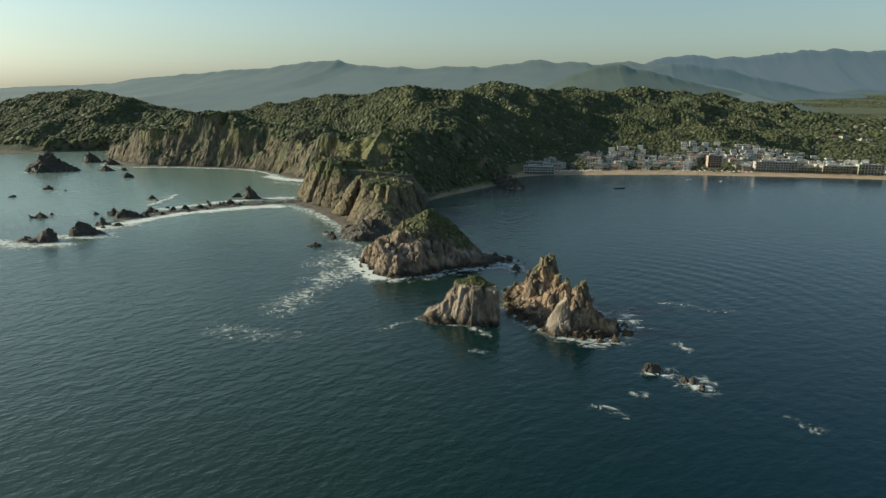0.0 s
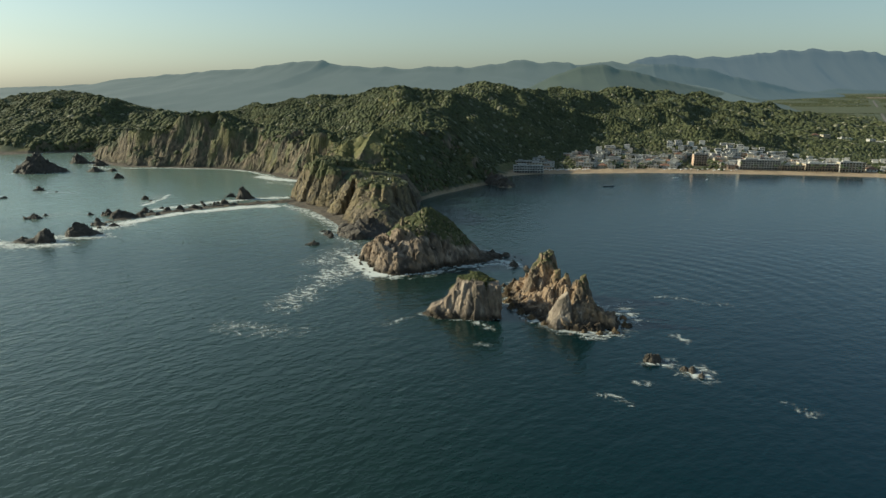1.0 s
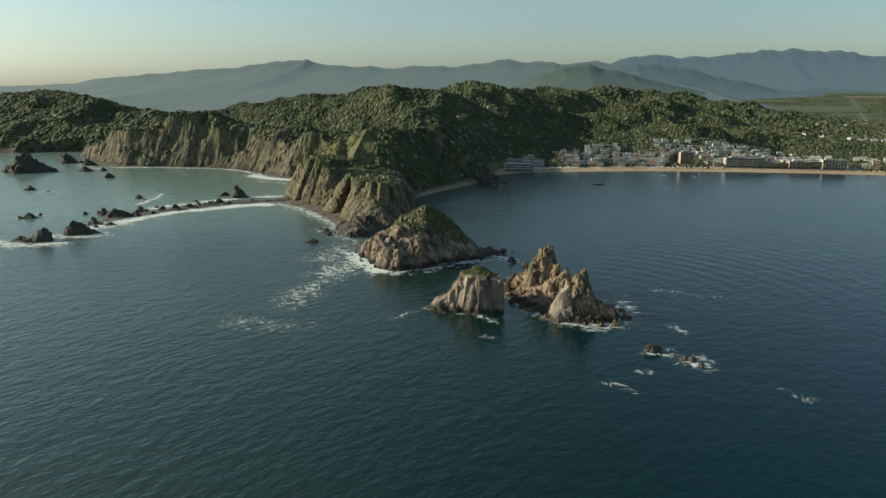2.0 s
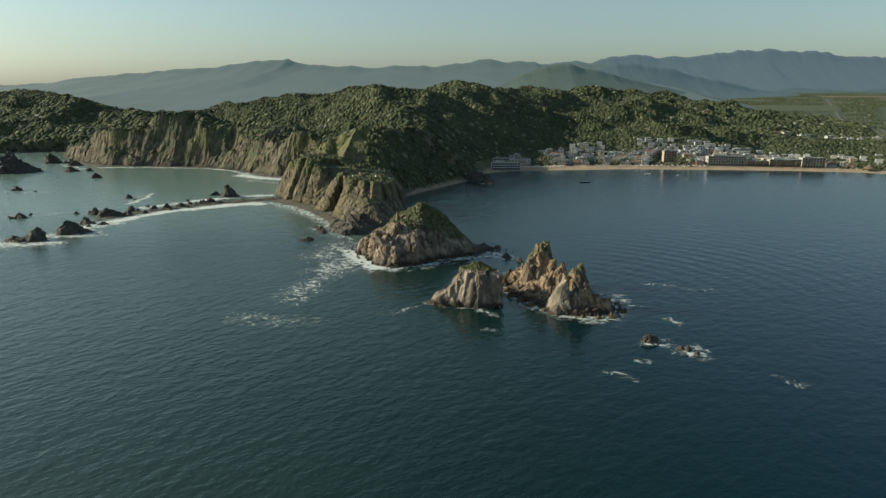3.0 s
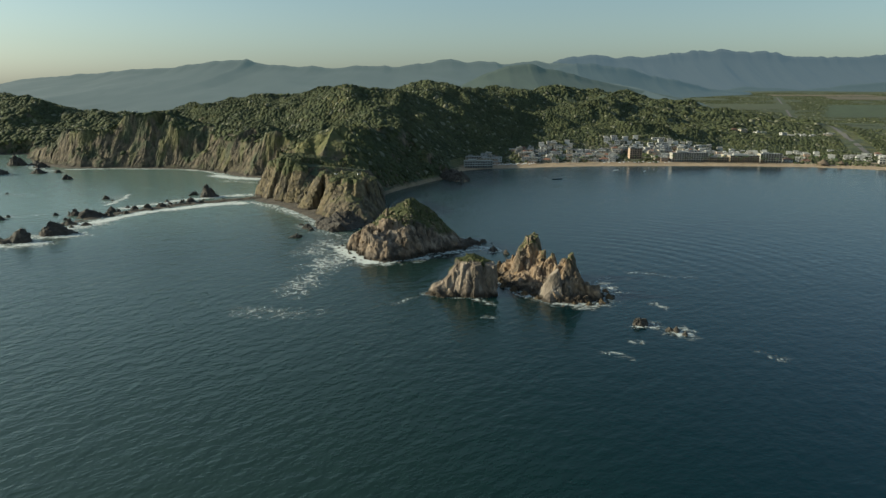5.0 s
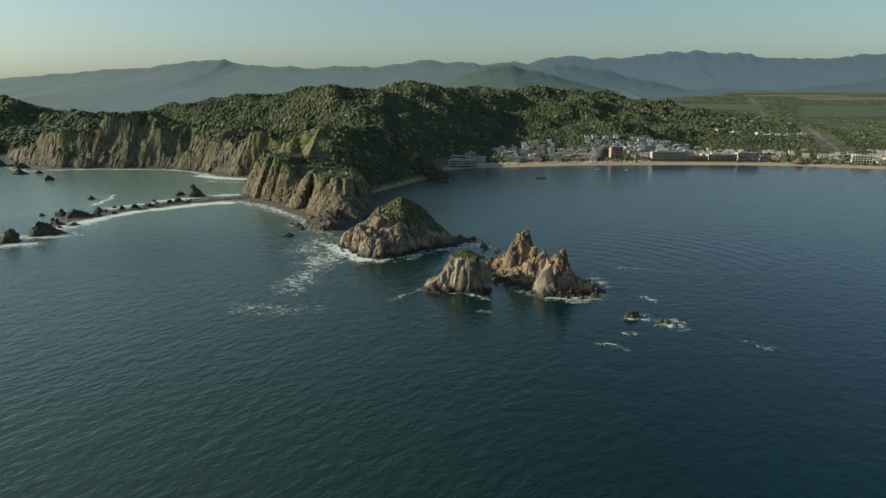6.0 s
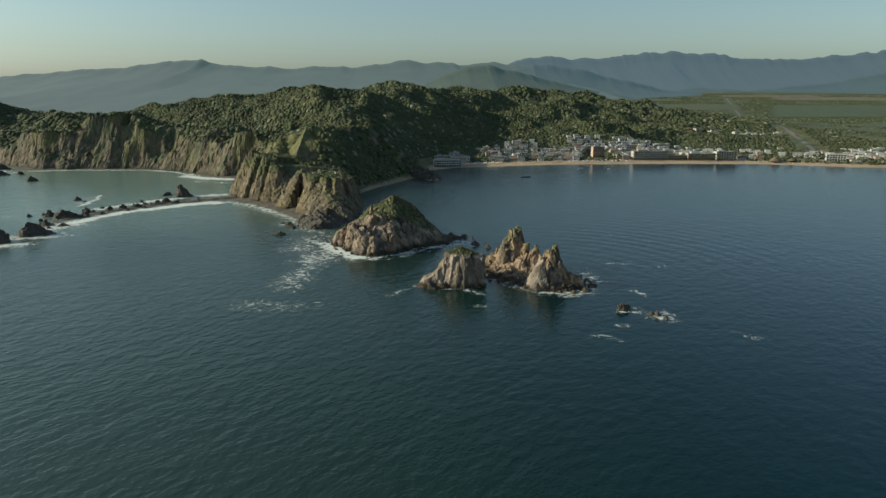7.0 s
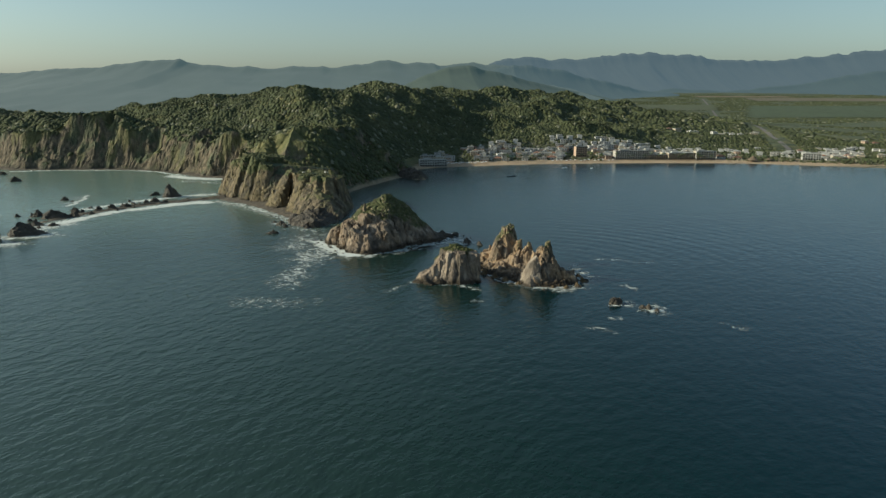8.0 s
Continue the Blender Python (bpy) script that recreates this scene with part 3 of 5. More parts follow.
    for i, j, k in skin[rs.randint(0, len(skin), int(blocks * min(420, area / block ** 2 * 1.5)))]:
        r = block * rs.uniform(0.3, 0.75)
        ht = r * tall * rs.uniform(0.8, 1.5)
        g = np.array([F[min(i + 1, F.shape[0] - 1), j, k] - F[i - 1, j, k], F[i, min(j + 1, F.shape[1] - 1), k] - F[i, j - 1, k]])
        g = g / (np.linalg.norm(g) + 1e-6)
        c = np.array([gx_[i] - 0.5 * r * g[0], gy_[j] - 0.5 * r * g[1], gz_[k] - 0.62 * ht])
        planes = []
        for q in range(6):
            b = radians(joint + 60 * q + rs.uniform(-18, 18))
            nz = rs.uniform(-0.06, 0.3)
            planes.append((np.array([math.cos(b), math.sin(b), nz]), r * rs.uniform(0.75, 1.1)))
        for q in range(2):
            b = rs.uniform(0, 6.28)
            planes.append((np.array([0.55 * math.cos(b), 0.55 * math.sin(b), 0.8]), ht * rs.uniform(0.55, 0.8)))
        planes.append((np.array([0.6 * g[0], 0.6 * g[1], -0.75]), ht * 0.75))

        def polytope(x, y, z):
            return np.max([n[0] * (x - c[0]) + n[1] * (y - c[1]) + n[2] * (z - c[2]) - d for n, d in planes], 0)

        m = 1.5 * max(r, ht)
        merge(c[0] - 1.5 * r, c[0] + 1.5 * r, c[1] - 1.5 * r, c[1] + 1.5 * r, c[2] - m, c[2] + m, polytope)
    # cracks, pits and grain near the surface
    I = np.argwhere(np.abs(F) < 2.5 * cell + 0.6)
    px, py, pz = gx_[I[:, 0]], gy_[I[:, 1]], gz_[I[:, 2]]
    jr = radians(joint)
    ju, jv = px * math.cos(jr) + py * math.sin(jr), py * math.cos(jr) - px * math.sin(jr)
    f1, f2, own = cells((ju + 0.22 * pz + 0.8 * fbm(px / 5, py / 5, pz / 5, seed + 71, 2)) / block, jv / block, pz / (block * tall * 1.3), seed + 80)
    g1, g2, own2 = cells((ju + 0.22 * pz) / block * 2.4, jv / block * 2.4, pz / (block * tall) * 1.7, seed + 90)
    dent = rough * (0.55 * (own - 0.5) + 0.3 * (own2 - 0.5) - 0.75 * np.exp(-((f2 - f1) / 0.09) ** 2) - 0.35 * np.exp(-((g2 - g1) / 0.1) ** 2) + 0.3 * fbm(px / 2.2, py / 2.2, pz / 3, seed + 5, 3))
    F[I[:, 0], I[:, 1], I[:, 2]] -= dent * smooth(-1.5, 1, pz)
    tone3, crack3 = np.zeros(F.shape, np.float32), np.zeros(F.shape, np.float32)
    tone3[I[:, 0], I[:, 1], I[:, 2]] = 0.6 * own + 0.5 * own2
    crack3[I[:, 0], I[:, 1], I[:, 2]] = own
    F[[0, -1]] = F[:, [0, -1]] = 1.0
    co, quads, at = surface_net(F, (gx_[0], gy_[0], gz_[0]), cell)
    i, j, k = at.T
    vx, vy, vz = co.T
    up = np.gradient(F, cell, axis=2)[i, j, k]
    flat = 0.5 * np.clip(up, 0, 1) + 0.5 / slope[i, j]
    grass = np.zeros(len(co))
    if cap:
        grass = smooth(-0.05, 0.05, top[i, j] - cap - side * (vx - np.mean(xs)) + 0.1 * fbm(vx / 6, vy / 6, 0, seed + 3, 3, 0.65)) * smooth(0.14, 0.36, up + 0.1 * fbm(vx / 3, vy / 3, vz / 3, seed + 4, 3)) * smooth(9, 13, vz)
    elif grass_from:
        grass = smooth(-1.6, 1.6, vz - grass_from + 3.0 * fbm(vx / 6, vy / 6, 0, seed + 3, 3, 0.65)) * smooth(0.36, 0.58, flat + 0.16 * fbm(vx / 3, vy / 3, vz / 3, seed + 4, 3))
    tone = np.clip(ochre * (tone3[i, j, k] + 0.7 * fbm(vx / 9, vy / 9, vz / 9, seed + 7, 3)), 0, 1)
    streaks = 0.7 * smooth(0.0, 0.45, fbm(vx / 4.5, vy / 4.5, vz / 13, seed + 8, 4, 0.6) - 0.25 * crack3[i, j, k])
    wetness = 1 - smooth(wet * 0.5, wet * 1.5, vz + 0.8 * fbm(vx / 4, vy / 4, 0, seed + 6, 3))
    if grass_from or cap:
        TUFTS.append((vx[grass > 0.6], vy[grass > 0.6], vz[grass > 0.6]))
    return thing(name, poly_mesh(name, co, quads, (("grass", grass), ("wet", wetness), ("tone", tone), ("stain", streaks))), mat or M_ROCK, label, category, group=group)


def boulder(name, x, y, w, l, h, turn, label, seed, mat=None, peak=(0, 0), power=0.7, group="", cell=None):
    a = radians(turn)
    rnd = random.Random(seed)
    ring = []
    for i in range(9):
        b = 2 * math.pi * i / 9
        k = rnd.uniform(0.8, 1.15)
        u, v = k * w / 2 * math.cos(b), k * l / 2 * math.sin(b)
        ring.append((x + u * math.cos(a) - v * math.sin(a), y + u * math.sin(a) + v * math.cos(a)))
    px, py = peak[0] * w / 2, peak[1] * l / 2
    c = (x + px * math.cos(a) - py * math.sin(a), y + px * math.sin(a) + py * math.cos(a))
    e = (x + 0.5 * (c[0] - x) + 0.2 * w * math.cos(a), y + 0.5 * (c[1] - y) + 0.2 * w * math.sin(a))
    return rock(name, [(ring, [(c[0], c[1], h), (e[0], e[1], h * 0.7)], power)], label, "rock", cell or max(0.3, w / 26), seed, min(1.6, 0.09 * w), min(1.1, 0.09 * w),
                mat=mat or M_DARK_ROCK, group=group, block=max(1.2, 0.16 * w))


island = rock("rock_island", [
    ([(-104, 448), (-99, 434), (-92, 428), (-90, 416), (-84, 418), (-80, 402), (-67, 400), (-63, 410), (-55, 408), (-45, 420), (-33, 428), (-20, 434), (-8, 448), (0, 458), (-10, 468), (-35, 480), (-60, 485), (-85, 472), (-98, 460)],
     [(-93, 447, 10), (-86, 447, 17), (-73, 448, 27), (-66, 448, 31), (-57, 449, 36), (-47, 449, 31.5), (-38, 449, 26), (-30, 449, 16), (-20, 450, 6), (-5, 456, 1.5)], -1),
    ],
    "domed pale rock island with a grassy green top", "rock island", 0.5, 11, 1.2, 1.2, wet=2.8, block=7.5, ochre=0.45, tall=1.8, cap=0.67, side=-0.0036, inset=0.5, joint=35, blocks=0.8, chunks=[
        (-79, 411, 9, 9, 20, -77, 415, 14.5, 0.55, (0.1, 0.3)), (-63, 412, 10, 8, 50, -60, 419, 15.5, 0.45, (-0.1, 0.45)), (-86, 424, 8, 9, 0, -84, 428, 18, 0.6, (0.2, 0.2)),
        (-74, 424, 6, 8, 15, -73, 428, 23.5, 0.65, (0.1, 0.2)), (-66, 425, 6, 7, 40, -65, 429, 24.5, 0.65, (0.0, 0.25)), (-58, 424, 6, 7, 10, -57, 429, 25, 0.6, (-0.1, 0.2)),
        (-50, 427, 7, 7, 30, -50, 431, 22, 0.55, (-0.2, 0.2)), (-95, 437, 7, 8, 45, -94, 440, 11, 0.5, (0.2, 0.1)), (-38, 433, 9, 6, 60, -38, 437, 15, 0.5, (-0.3, 0.2)), (-25, 440, 9, 6, 70, -26, 444, 8, 0.5, (-0.3, 0.1)),
        (-73, 441, 3.4, 3.0, 0, -72.4, 442.5, 29.6, 0.5, (0.5, 0)), (-68.7, 447, 2.2, 2.0, 0, -68.4, 448, 35.2, 0.4, (0.4, 0))])
steep_rock = rock("steep_rock", [
    ([(-31, 326), (-22, 321), (-9, 321), (-5, 327), (-4, 343), (-8, 352), (-20, 354), (-28, 350), (-30, 338)], [(-24.5, 337, 18.5), (-17, 337, 19.5), (-8.5, 337, 16.5)], -2),
    ([(-43, 327), (-35, 322), (-26, 322), (-24, 340), (-34, 342), (-43, 333)], [(-41, 330, 3.5), (-36, 331, 5), (-31, 333, 8), (-27, 334, 12)], 0.5)],
    "steep pale sea rock with a flat grassy top", "rock", 0.33, 23, 0.4, 0.7, wet=2.2, block=9.0, ochre=0.3, tall=1.9, blocks=0.35, joint=10, inset=0.0, cap=0.9, chunks=[
        (-39, 329, 5, 5, 20, -36, 331, 6.0, 0.7, (0.4, 0.1)), (-34, 329, 5, 5.5, 25, -31.5, 332, 9.5, 0.5, (0.8, 0.1)), (-30.5, 329, 4, 5.5, 30, -27.5, 333, 15.5, 0.4, (1.0, 0.1)), (-24, 328, 4.5, 6, 35, -21.5, 332, 18.6, 0.7, (0.25, 0.2)), (-15.5, 326, 5, 5.5, 5, -15.5, 331, 19.0, 0.85, (0.0, 0.2)), (-9.5, 328, 4.5, 6.5, 60, -9.5, 332, 17.8, 0.9, (-0.15, 0.2))])
jagged = rock("jagged_rock", [
    ([(0, 378), (-1, 352), (0, 343), (10, 331), (18, 318), (23, 312), (30, 309), (45, 310), (57, 325), (55, 338), (48, 350), (40, 365), (32, 385), (15, 395), (3, 392)],
     [(3, 378, 4), (10, 370, 8), (20, 367, 11), (28, 348, 8), (34, 328, 8), (46, 322, 5), (55, 327, 1.5)], 0.65),
    ([(8, 374), (10, 358), (17, 350), (28, 353), (31, 368), (24, 380), (12, 381)], [(13, 369, 15), (17, 367.5, 22), (20.5, 366.5, 24), (23, 362, 20), (25, 355, 14)], 0.75),
    ([(26, 317), (36, 314), (43, 324), (40, 338), (28, 342), (25, 330)], [(34.5, 326, 19), (32, 329, 17), (28, 334, 13)], 0.75)],
    "jagged twin-peaked ochre rock with surf at its foot", "rock", 0.38, 37, 0.7, 1.0, 17, wet=2.6, block=5.0, ochre=0.95, tall=2.0, blocks=0.65, joint=25, inset=0.6, chunks=[
        (18, 363, 10, 9, 20, 20.5, 366, 25.6, 0.4, (0.2, 0)), (12, 361, 8, 8, 60, 16.5, 365, 20.5, 0.45, (0.6, 0.1)), (11, 367, 6, 6, 10, 14, 368, 15.5, 0.4, (0.5, 0)), (25, 357, 4.5, 5, 30, 25.5, 356, 18, 0.3, (0.3, 0)),
        (26, 349, 6, 5, 45, 28, 347, 16.5, 0.3, (0.5, -0.2)), (33, 338, 5, 6, 20, 34, 336, 18, 0.25, (0.5, 0.1)), (37, 327, 9, 8, 15, 35.5, 326, 23, 0.2, (0.7, 0)), (32, 331, 5, 6, 40, 33, 330, 19, 0.25, (0.6, 0)), (40, 322, 6, 6, 30, 39, 324, 12, 0.5, (-0.5, 0.2)), (47, 321, 9, 6, 165, 46, 323, 7.0, 0.5, (-0.35, 0.2)),
        (6, 371, 6, 6, 0, 8, 371, 8, 0.6, (0.3, 0)), (20, 348, 6, 7, 25, 22, 350, 11, 0.45, (0.3, 0.2))])
slab = rock("slab", [([(18.5, 315), (23, 311), (29, 313), (31, 322), (28, 330), (20, 327)], [(27.5, 323, 10), (25.5, 318.5, 9), (23.2, 316, 5)], 0.5)],
            "smooth pale grey slab leaning on the ochre rock", "", 0.33, 43, 0.2, 0.25, mat=M_PALE_ROCK, block=7.0, ochre=0.0, wet=1.2, blocks=0.0, chunks=[(25, 319, 5.4, 8.0, 62, 27.5, 321.5, 15.6, 0.25, (0.9, 0.3))])
slab.parent = jagged
boulder("islet", 61.5, 277.5, 10, 6.5, 4.6, 10, "small blocky dark islet ringed by foam", 3, None, (-0.3, 0), 0.3)
boulder("islet", 72.5, 268.5, 4.5, 3.6, 2.4, 0, "small dark wet islet washed by foam", 5, None, (0, 0), 0.4)
boulder("islet", 75.5, 267, 4.5, 4, 3.2, 30, "small dark wet islet washed by foam", 8, None, (0, 0), 0.4)
boulder("islet", 78.5, 263, 5, 3.8, 2.4, 60, "small dark wet islet washed by foam", 9, None, (0, 0), 0.4)
boulder("sea_rock", -146, 477, 13, 7, 3.5, 15, "low dark rock alone in open water", 6, None, (0.2, 0), 0.6)
# skerries between the island and the jagged stack, and round the headland's foot
for i, (x, y, w, h) in enumerate(((-12, 462, 10, 4), (-3, 457, 9, 3.5), (3, 431, 10, 4), (11, 423, 7, 3), (46, 376, 4, 1.4), (-3, 385, 6, 2), (-106, 447, 5, 2), (-99, 428, 4, 1.6), (-72, 399, 4, 1.5),
                                  (-143, 512, 12, 4), (-150, 522, 9, 2), (-138, 503, 7, 2.5), (-120, 497, 9, 3), (-42, 414, 3, 1.2), (30, 306, 4, 1.2), (50, 309, 5, 1.2), (60, 322, 6, 1.6), (-48, 491, 12, 4))):
    boulder("skerry", x, y, w, w * 0.7, h, 37 * i, "low dark rock awash in the swell", 200 + i, None, (0.1, 0.1), 0.55, "skerries round the islands")
for i, (x, y, w, h) in enumerate(((-1, 353, 8, 3.5), (1, 343, 7, 3), (6, 336, 8, 3), (12, 328, 7, 2.5), (-1, 364, 9, 4), (1, 377, 10, 5), (3, 389, 9, 4), (12, 396, 8, 3), (17, 319, 5, 2), (36, 309, 6, 1.8), (43, 308, 7, 1.8), (51, 312, 7, 2.4), (57, 320, 7, 3), (58, 332, 6, 2.4))):
    boulder("weedy_rock", x, y, w, w * 0.75, h, 41 * i, "brown weed-covered rock at the foot of the jagged rock", 260 + i, M_WEED_ROCK, (0.1, 0.1), 0.5, "weedy rocks at the foot")
rock("shore_rock", [([(-32, 824), (-20, 800), (-3, 787), (5, 799), (0, 822), (-14, 840)], [(-18, 820, 13), (-7, 805, 11), (-1, 797, 6)], 0.45)],
     "dark blocky rock at the end of the wooded shore", "rock", 0.8, 81, 1.8, 1.3, None, M_DARK_ROCK, block=6.0)
rock("headland_rock", [([(-141, 530), (-135, 508), (-125, 500), (-108, 501), (-98, 514), (-97, 540), (-110, 552), (-134, 550)], [(-131, 522, 6), (-122, 520, 9), (-112, 528, 10), (-104, 532, 7)], 0.6)],
     "dark broken rock at the foot of the headland", "rock", 0.6, 91, 1.6, 0.9, None, M_DARK_ROCK, block=9.0, blocks=0.6, tall=1.2)
# the headland's seaward cliffs: buttresses with a shaded gully between them, and the grassy knoll behind
headland = rock("headland", [
    ([(-238, 735), (-230, 694), (-218, 669), (-195, 645), (-169, 620), (-152, 622), (-128, 650), (-92, 660), (-92, 700), (-130, 730)], [(-205, 700, 20), (-185, 690, 26), (-120, 690, 18)], 0.6),
    ([(-160, 640), (-146, 612), (-141, 592), (-142, 568), (-134, 546), (-116, 534), (-98, 530), (-90, 547), (-85, 610), (-96, 670), (-140, 660)], [(-130, 620, 22), (-120, 585, 22), (-105, 620, 20)], 0.6)],
    "tall ochre sea cliffs with grassy tops at the end of the headland", "cliff", 0.8, 95, 1.5, 1.3, 29.0, M_CLIFF, block=7.0, ochre=0.7, tall=3.2, blocks=0.3, wet=2.0, joint=30, chunks=[
        (-213, 690, 18, 17, 20, -203, 693, 39, 0.5, (0.25, 0.0)), (-205, 670, 17, 15, 35, -193, 680, 43, 0.5, (0.2, 0.1)), (-190, 654, 16, 16, 45, -183, 668, 42, 0.5, (-0.1, 0.2)), (-177, 640, 13, 14, 50, -173, 655, 36, 0.5, (-0.25, 0.2)),
        (-180, 690, 34, 24, 0, -180, 695, 42, 0.75, (-0.1, 0.0)), (-150, 690, 26, 24, 0, -150, 694, 36, 0.7, (-0.3, 0.0)),
        (-161, 604, 10, 17, 25, -146, 618, 33.5, 0.3, (0.35, 0.25)), (-136, 572, 11, 16, 10, -128, 590, 33, 0.5, (0.0, 0.05)), (-122, 562, 12, 17, 0, -117, 584, 32.5, 0.5, (0.0, 0.05)), (-107, 564, 13, 18, -10, -107, 586, 32, 0.55, (-0.05, 0.05)),
        (-98, 590, 11, 24, 0, -101, 598, 31, 0.7, (-0.15, 0.0)), (-122, 615, 24, 26, 0, -122, 615, 32, 0.85, (0.0, -0.02)),
        (-174, 760, 40, 44, 15, -151, 770, 67.5, 0.1, (0.6, 0.1)), (-133, 782, 46, 42, 0, -130, 782, 66.5, 0.3, (-0.12, 0.1))])
tagged(headland, "tall ochre sea cliffs with grassy tops at the end of the headland", "cliff", "", "structure")
# the reef beside the sand bar
for i, (x, y, w, h, px) in enumerate(((-352, 463, 27, 12, 0.35), (-365, 462, 20, 4, 0), (-334, 491, 26, 12, -0.5), (-276, 676, 22, 15, -0.2), (-296, 687, 14, 5, 0), (-343, 563, 26, 9, -0.4), (-330, 566, 14, 6, 0), (-362, 570, 16, 6, 0),
                                      (-380, 570, 9, 3, 0), (-336, 586, 11, 6, 0), (-322, 600, 10, 5, 0), (-310, 602, 11, 6, 0), (-301, 614, 13, 5, 0), (-288, 629, 10, 5, 0), (-281, 637, 14, 7, 0), (-345, 528, 18, 5, 0), (-330, 526, 14, 3, 0),
                                      (-358, 547, 8, 3, 0), (-343, 599, 9, 4, 0), (-376, 660, 10, 5, 0), (-365, 650, 6, 2, 0), (-418, 548, 18, 5, 0), (-417, 562, 9, 2.5, 0), (-497, 815, 16, 7, 0), (-525, 704, 16, 5, 0), (-500, 697, 7, 2, 0),
                                      (-525, 650, 12, 3, 0), (-568, 878, 26, 8, 0), (-545, 884, 14, 5, 0), (-650, 972, 30, 17, -0.3), (-668, 982, 14, 5, 0), (-625, 975, 24, 8, 0), (-600, 945, 26, 9, 0), (-255, 655, 9, 2.5, 0), (-242, 662, 7, 1.6, 0))):
    boulder("sea_rock", x, y, w, w * 0.62, h, 15 + 11 * (i % 3), "dark jagged rock standing in the surf by the sand bar", 50 + i, None, (px, 0.1), 0.75, "rocks of the reef")
rnd = random.Random(19)
for i in range(30):
    k = rnd.uniform(0, 1)
    x, y = np.interp(k, [0, 0.3, 0.6, 1], [-258, -296, -328, -350]), np.interp(k, [0, 0.3, 0.6, 1], [654, 628, 592, 520])
    w = rnd.uniform(3.5, 8)
    boulder("sea_rock", x + rnd.gauss(0, 9) * (0.5 + k), y + rnd.gauss(0, 8), w, w * 0.7, w * rnd.uniform(0.3, 0.5), rnd.uniform(0, 180), "low dark rock among the surf of the reef", 500 + i, None, (0.1, 0.1), 0.6, "rocks of the reef")
for i, (x, y) in enumerate(((-108, 440), (-104, 433), (-109, 447), (-97, 423), (-93, 412), (-88, 405), (-62, 399), (-6, 447), (4, 455), (8, 448), (-14, 446), (-24, 432))):
    w = rnd.uniform(3, 6)
    boulder("skerry", x, y, w, w * 0.7, w * rnd.uniform(0.25, 0.45), 53 * i, "low dark rock awash at the foot of the island", 540 + i, None, (0.1, 0.1), 0.55, "skerries round the islands")
rock("tall_sea_rock", [([(-668, 850), (-640, 838), (-598, 868), (-610, 890), (-650, 890)], [(-643, 868, 29), (-630, 872, 15), (-604, 872, 3)], 0.7)],
     "tall dark rock standing in the hazy bay", "rock", 1.0, 71, 2.5, 1.2, None, M_DARK_ROCK, block=7.0)


# ---------------------------------------------------------------- the far mountains
def mountains(name, crest, depth, seed, mat, label):
    xs = np.linspace(crest[0][0], crest[-1][0], 360)
    top = np.interp(xs, [c[0] for c in crest], [c[2] for c in crest])
    mid = np.interp(xs, [c[0] for c in crest], [c[1] for c in crest])
    jag = 0.035 * top * fbm(xs / 90, xs * 0, 0, seed + 9, 4)
    v = np.linspace(-1, 0.4, 48)
    X = np.repeat(xs[None], 48, 0)
    Y = mid[None] + v[:, None] * depth + 0 * X
    prof = np.where(v < 0, 1 - np.abs(v) ** 0.6, 1 - v)[:, None]
    Z = top[None] * prof + jag[None] * np.exp(-np.abs(v) * 14)[:, None] + top[None] * (0.10 * fbm((X + 0.3 * Y) / 420, Y / 1800, 0, seed, 4, 0.5, True) + 0.025 * fbm((X + 0.35 * Y) / 90, Y / 2500, 0, seed + 3, 2, 0.5, True)) * 0.45 * smooth(0.03, 0.4, 1 - prof) * smooth(0, 0.2, prof)
    thing(name, grid_mesh(name, X, Y, Z), mat, label, "mountains", "structure", smooth_faces=True)


# The second colour is each range's haze, painted in as emission.
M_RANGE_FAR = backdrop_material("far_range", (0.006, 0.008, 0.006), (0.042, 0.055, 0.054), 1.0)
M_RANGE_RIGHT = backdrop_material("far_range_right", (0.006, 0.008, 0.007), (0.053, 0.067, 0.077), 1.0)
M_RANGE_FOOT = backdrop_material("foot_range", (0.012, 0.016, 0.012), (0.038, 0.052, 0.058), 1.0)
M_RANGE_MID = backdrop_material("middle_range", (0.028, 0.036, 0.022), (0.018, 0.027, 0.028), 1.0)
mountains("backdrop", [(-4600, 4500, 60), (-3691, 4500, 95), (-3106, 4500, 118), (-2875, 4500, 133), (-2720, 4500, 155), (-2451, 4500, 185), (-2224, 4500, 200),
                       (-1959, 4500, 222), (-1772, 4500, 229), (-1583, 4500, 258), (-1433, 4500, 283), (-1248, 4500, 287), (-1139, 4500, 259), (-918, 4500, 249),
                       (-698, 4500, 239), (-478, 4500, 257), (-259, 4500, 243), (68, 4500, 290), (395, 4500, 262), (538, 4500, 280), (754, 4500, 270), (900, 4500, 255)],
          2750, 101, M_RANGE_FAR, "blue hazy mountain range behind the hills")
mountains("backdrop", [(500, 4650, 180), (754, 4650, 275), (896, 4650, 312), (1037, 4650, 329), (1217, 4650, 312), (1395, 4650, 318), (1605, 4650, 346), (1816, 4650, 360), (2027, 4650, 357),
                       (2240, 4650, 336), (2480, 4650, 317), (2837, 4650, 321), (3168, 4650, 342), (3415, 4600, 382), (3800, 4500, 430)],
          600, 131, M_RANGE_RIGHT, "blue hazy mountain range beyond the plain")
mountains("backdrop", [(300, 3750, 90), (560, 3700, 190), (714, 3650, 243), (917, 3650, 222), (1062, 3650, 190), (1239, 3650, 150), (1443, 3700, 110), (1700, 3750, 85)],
          500, 141, M_RANGE_FOOT, "haze-blue foothill in front of the range")
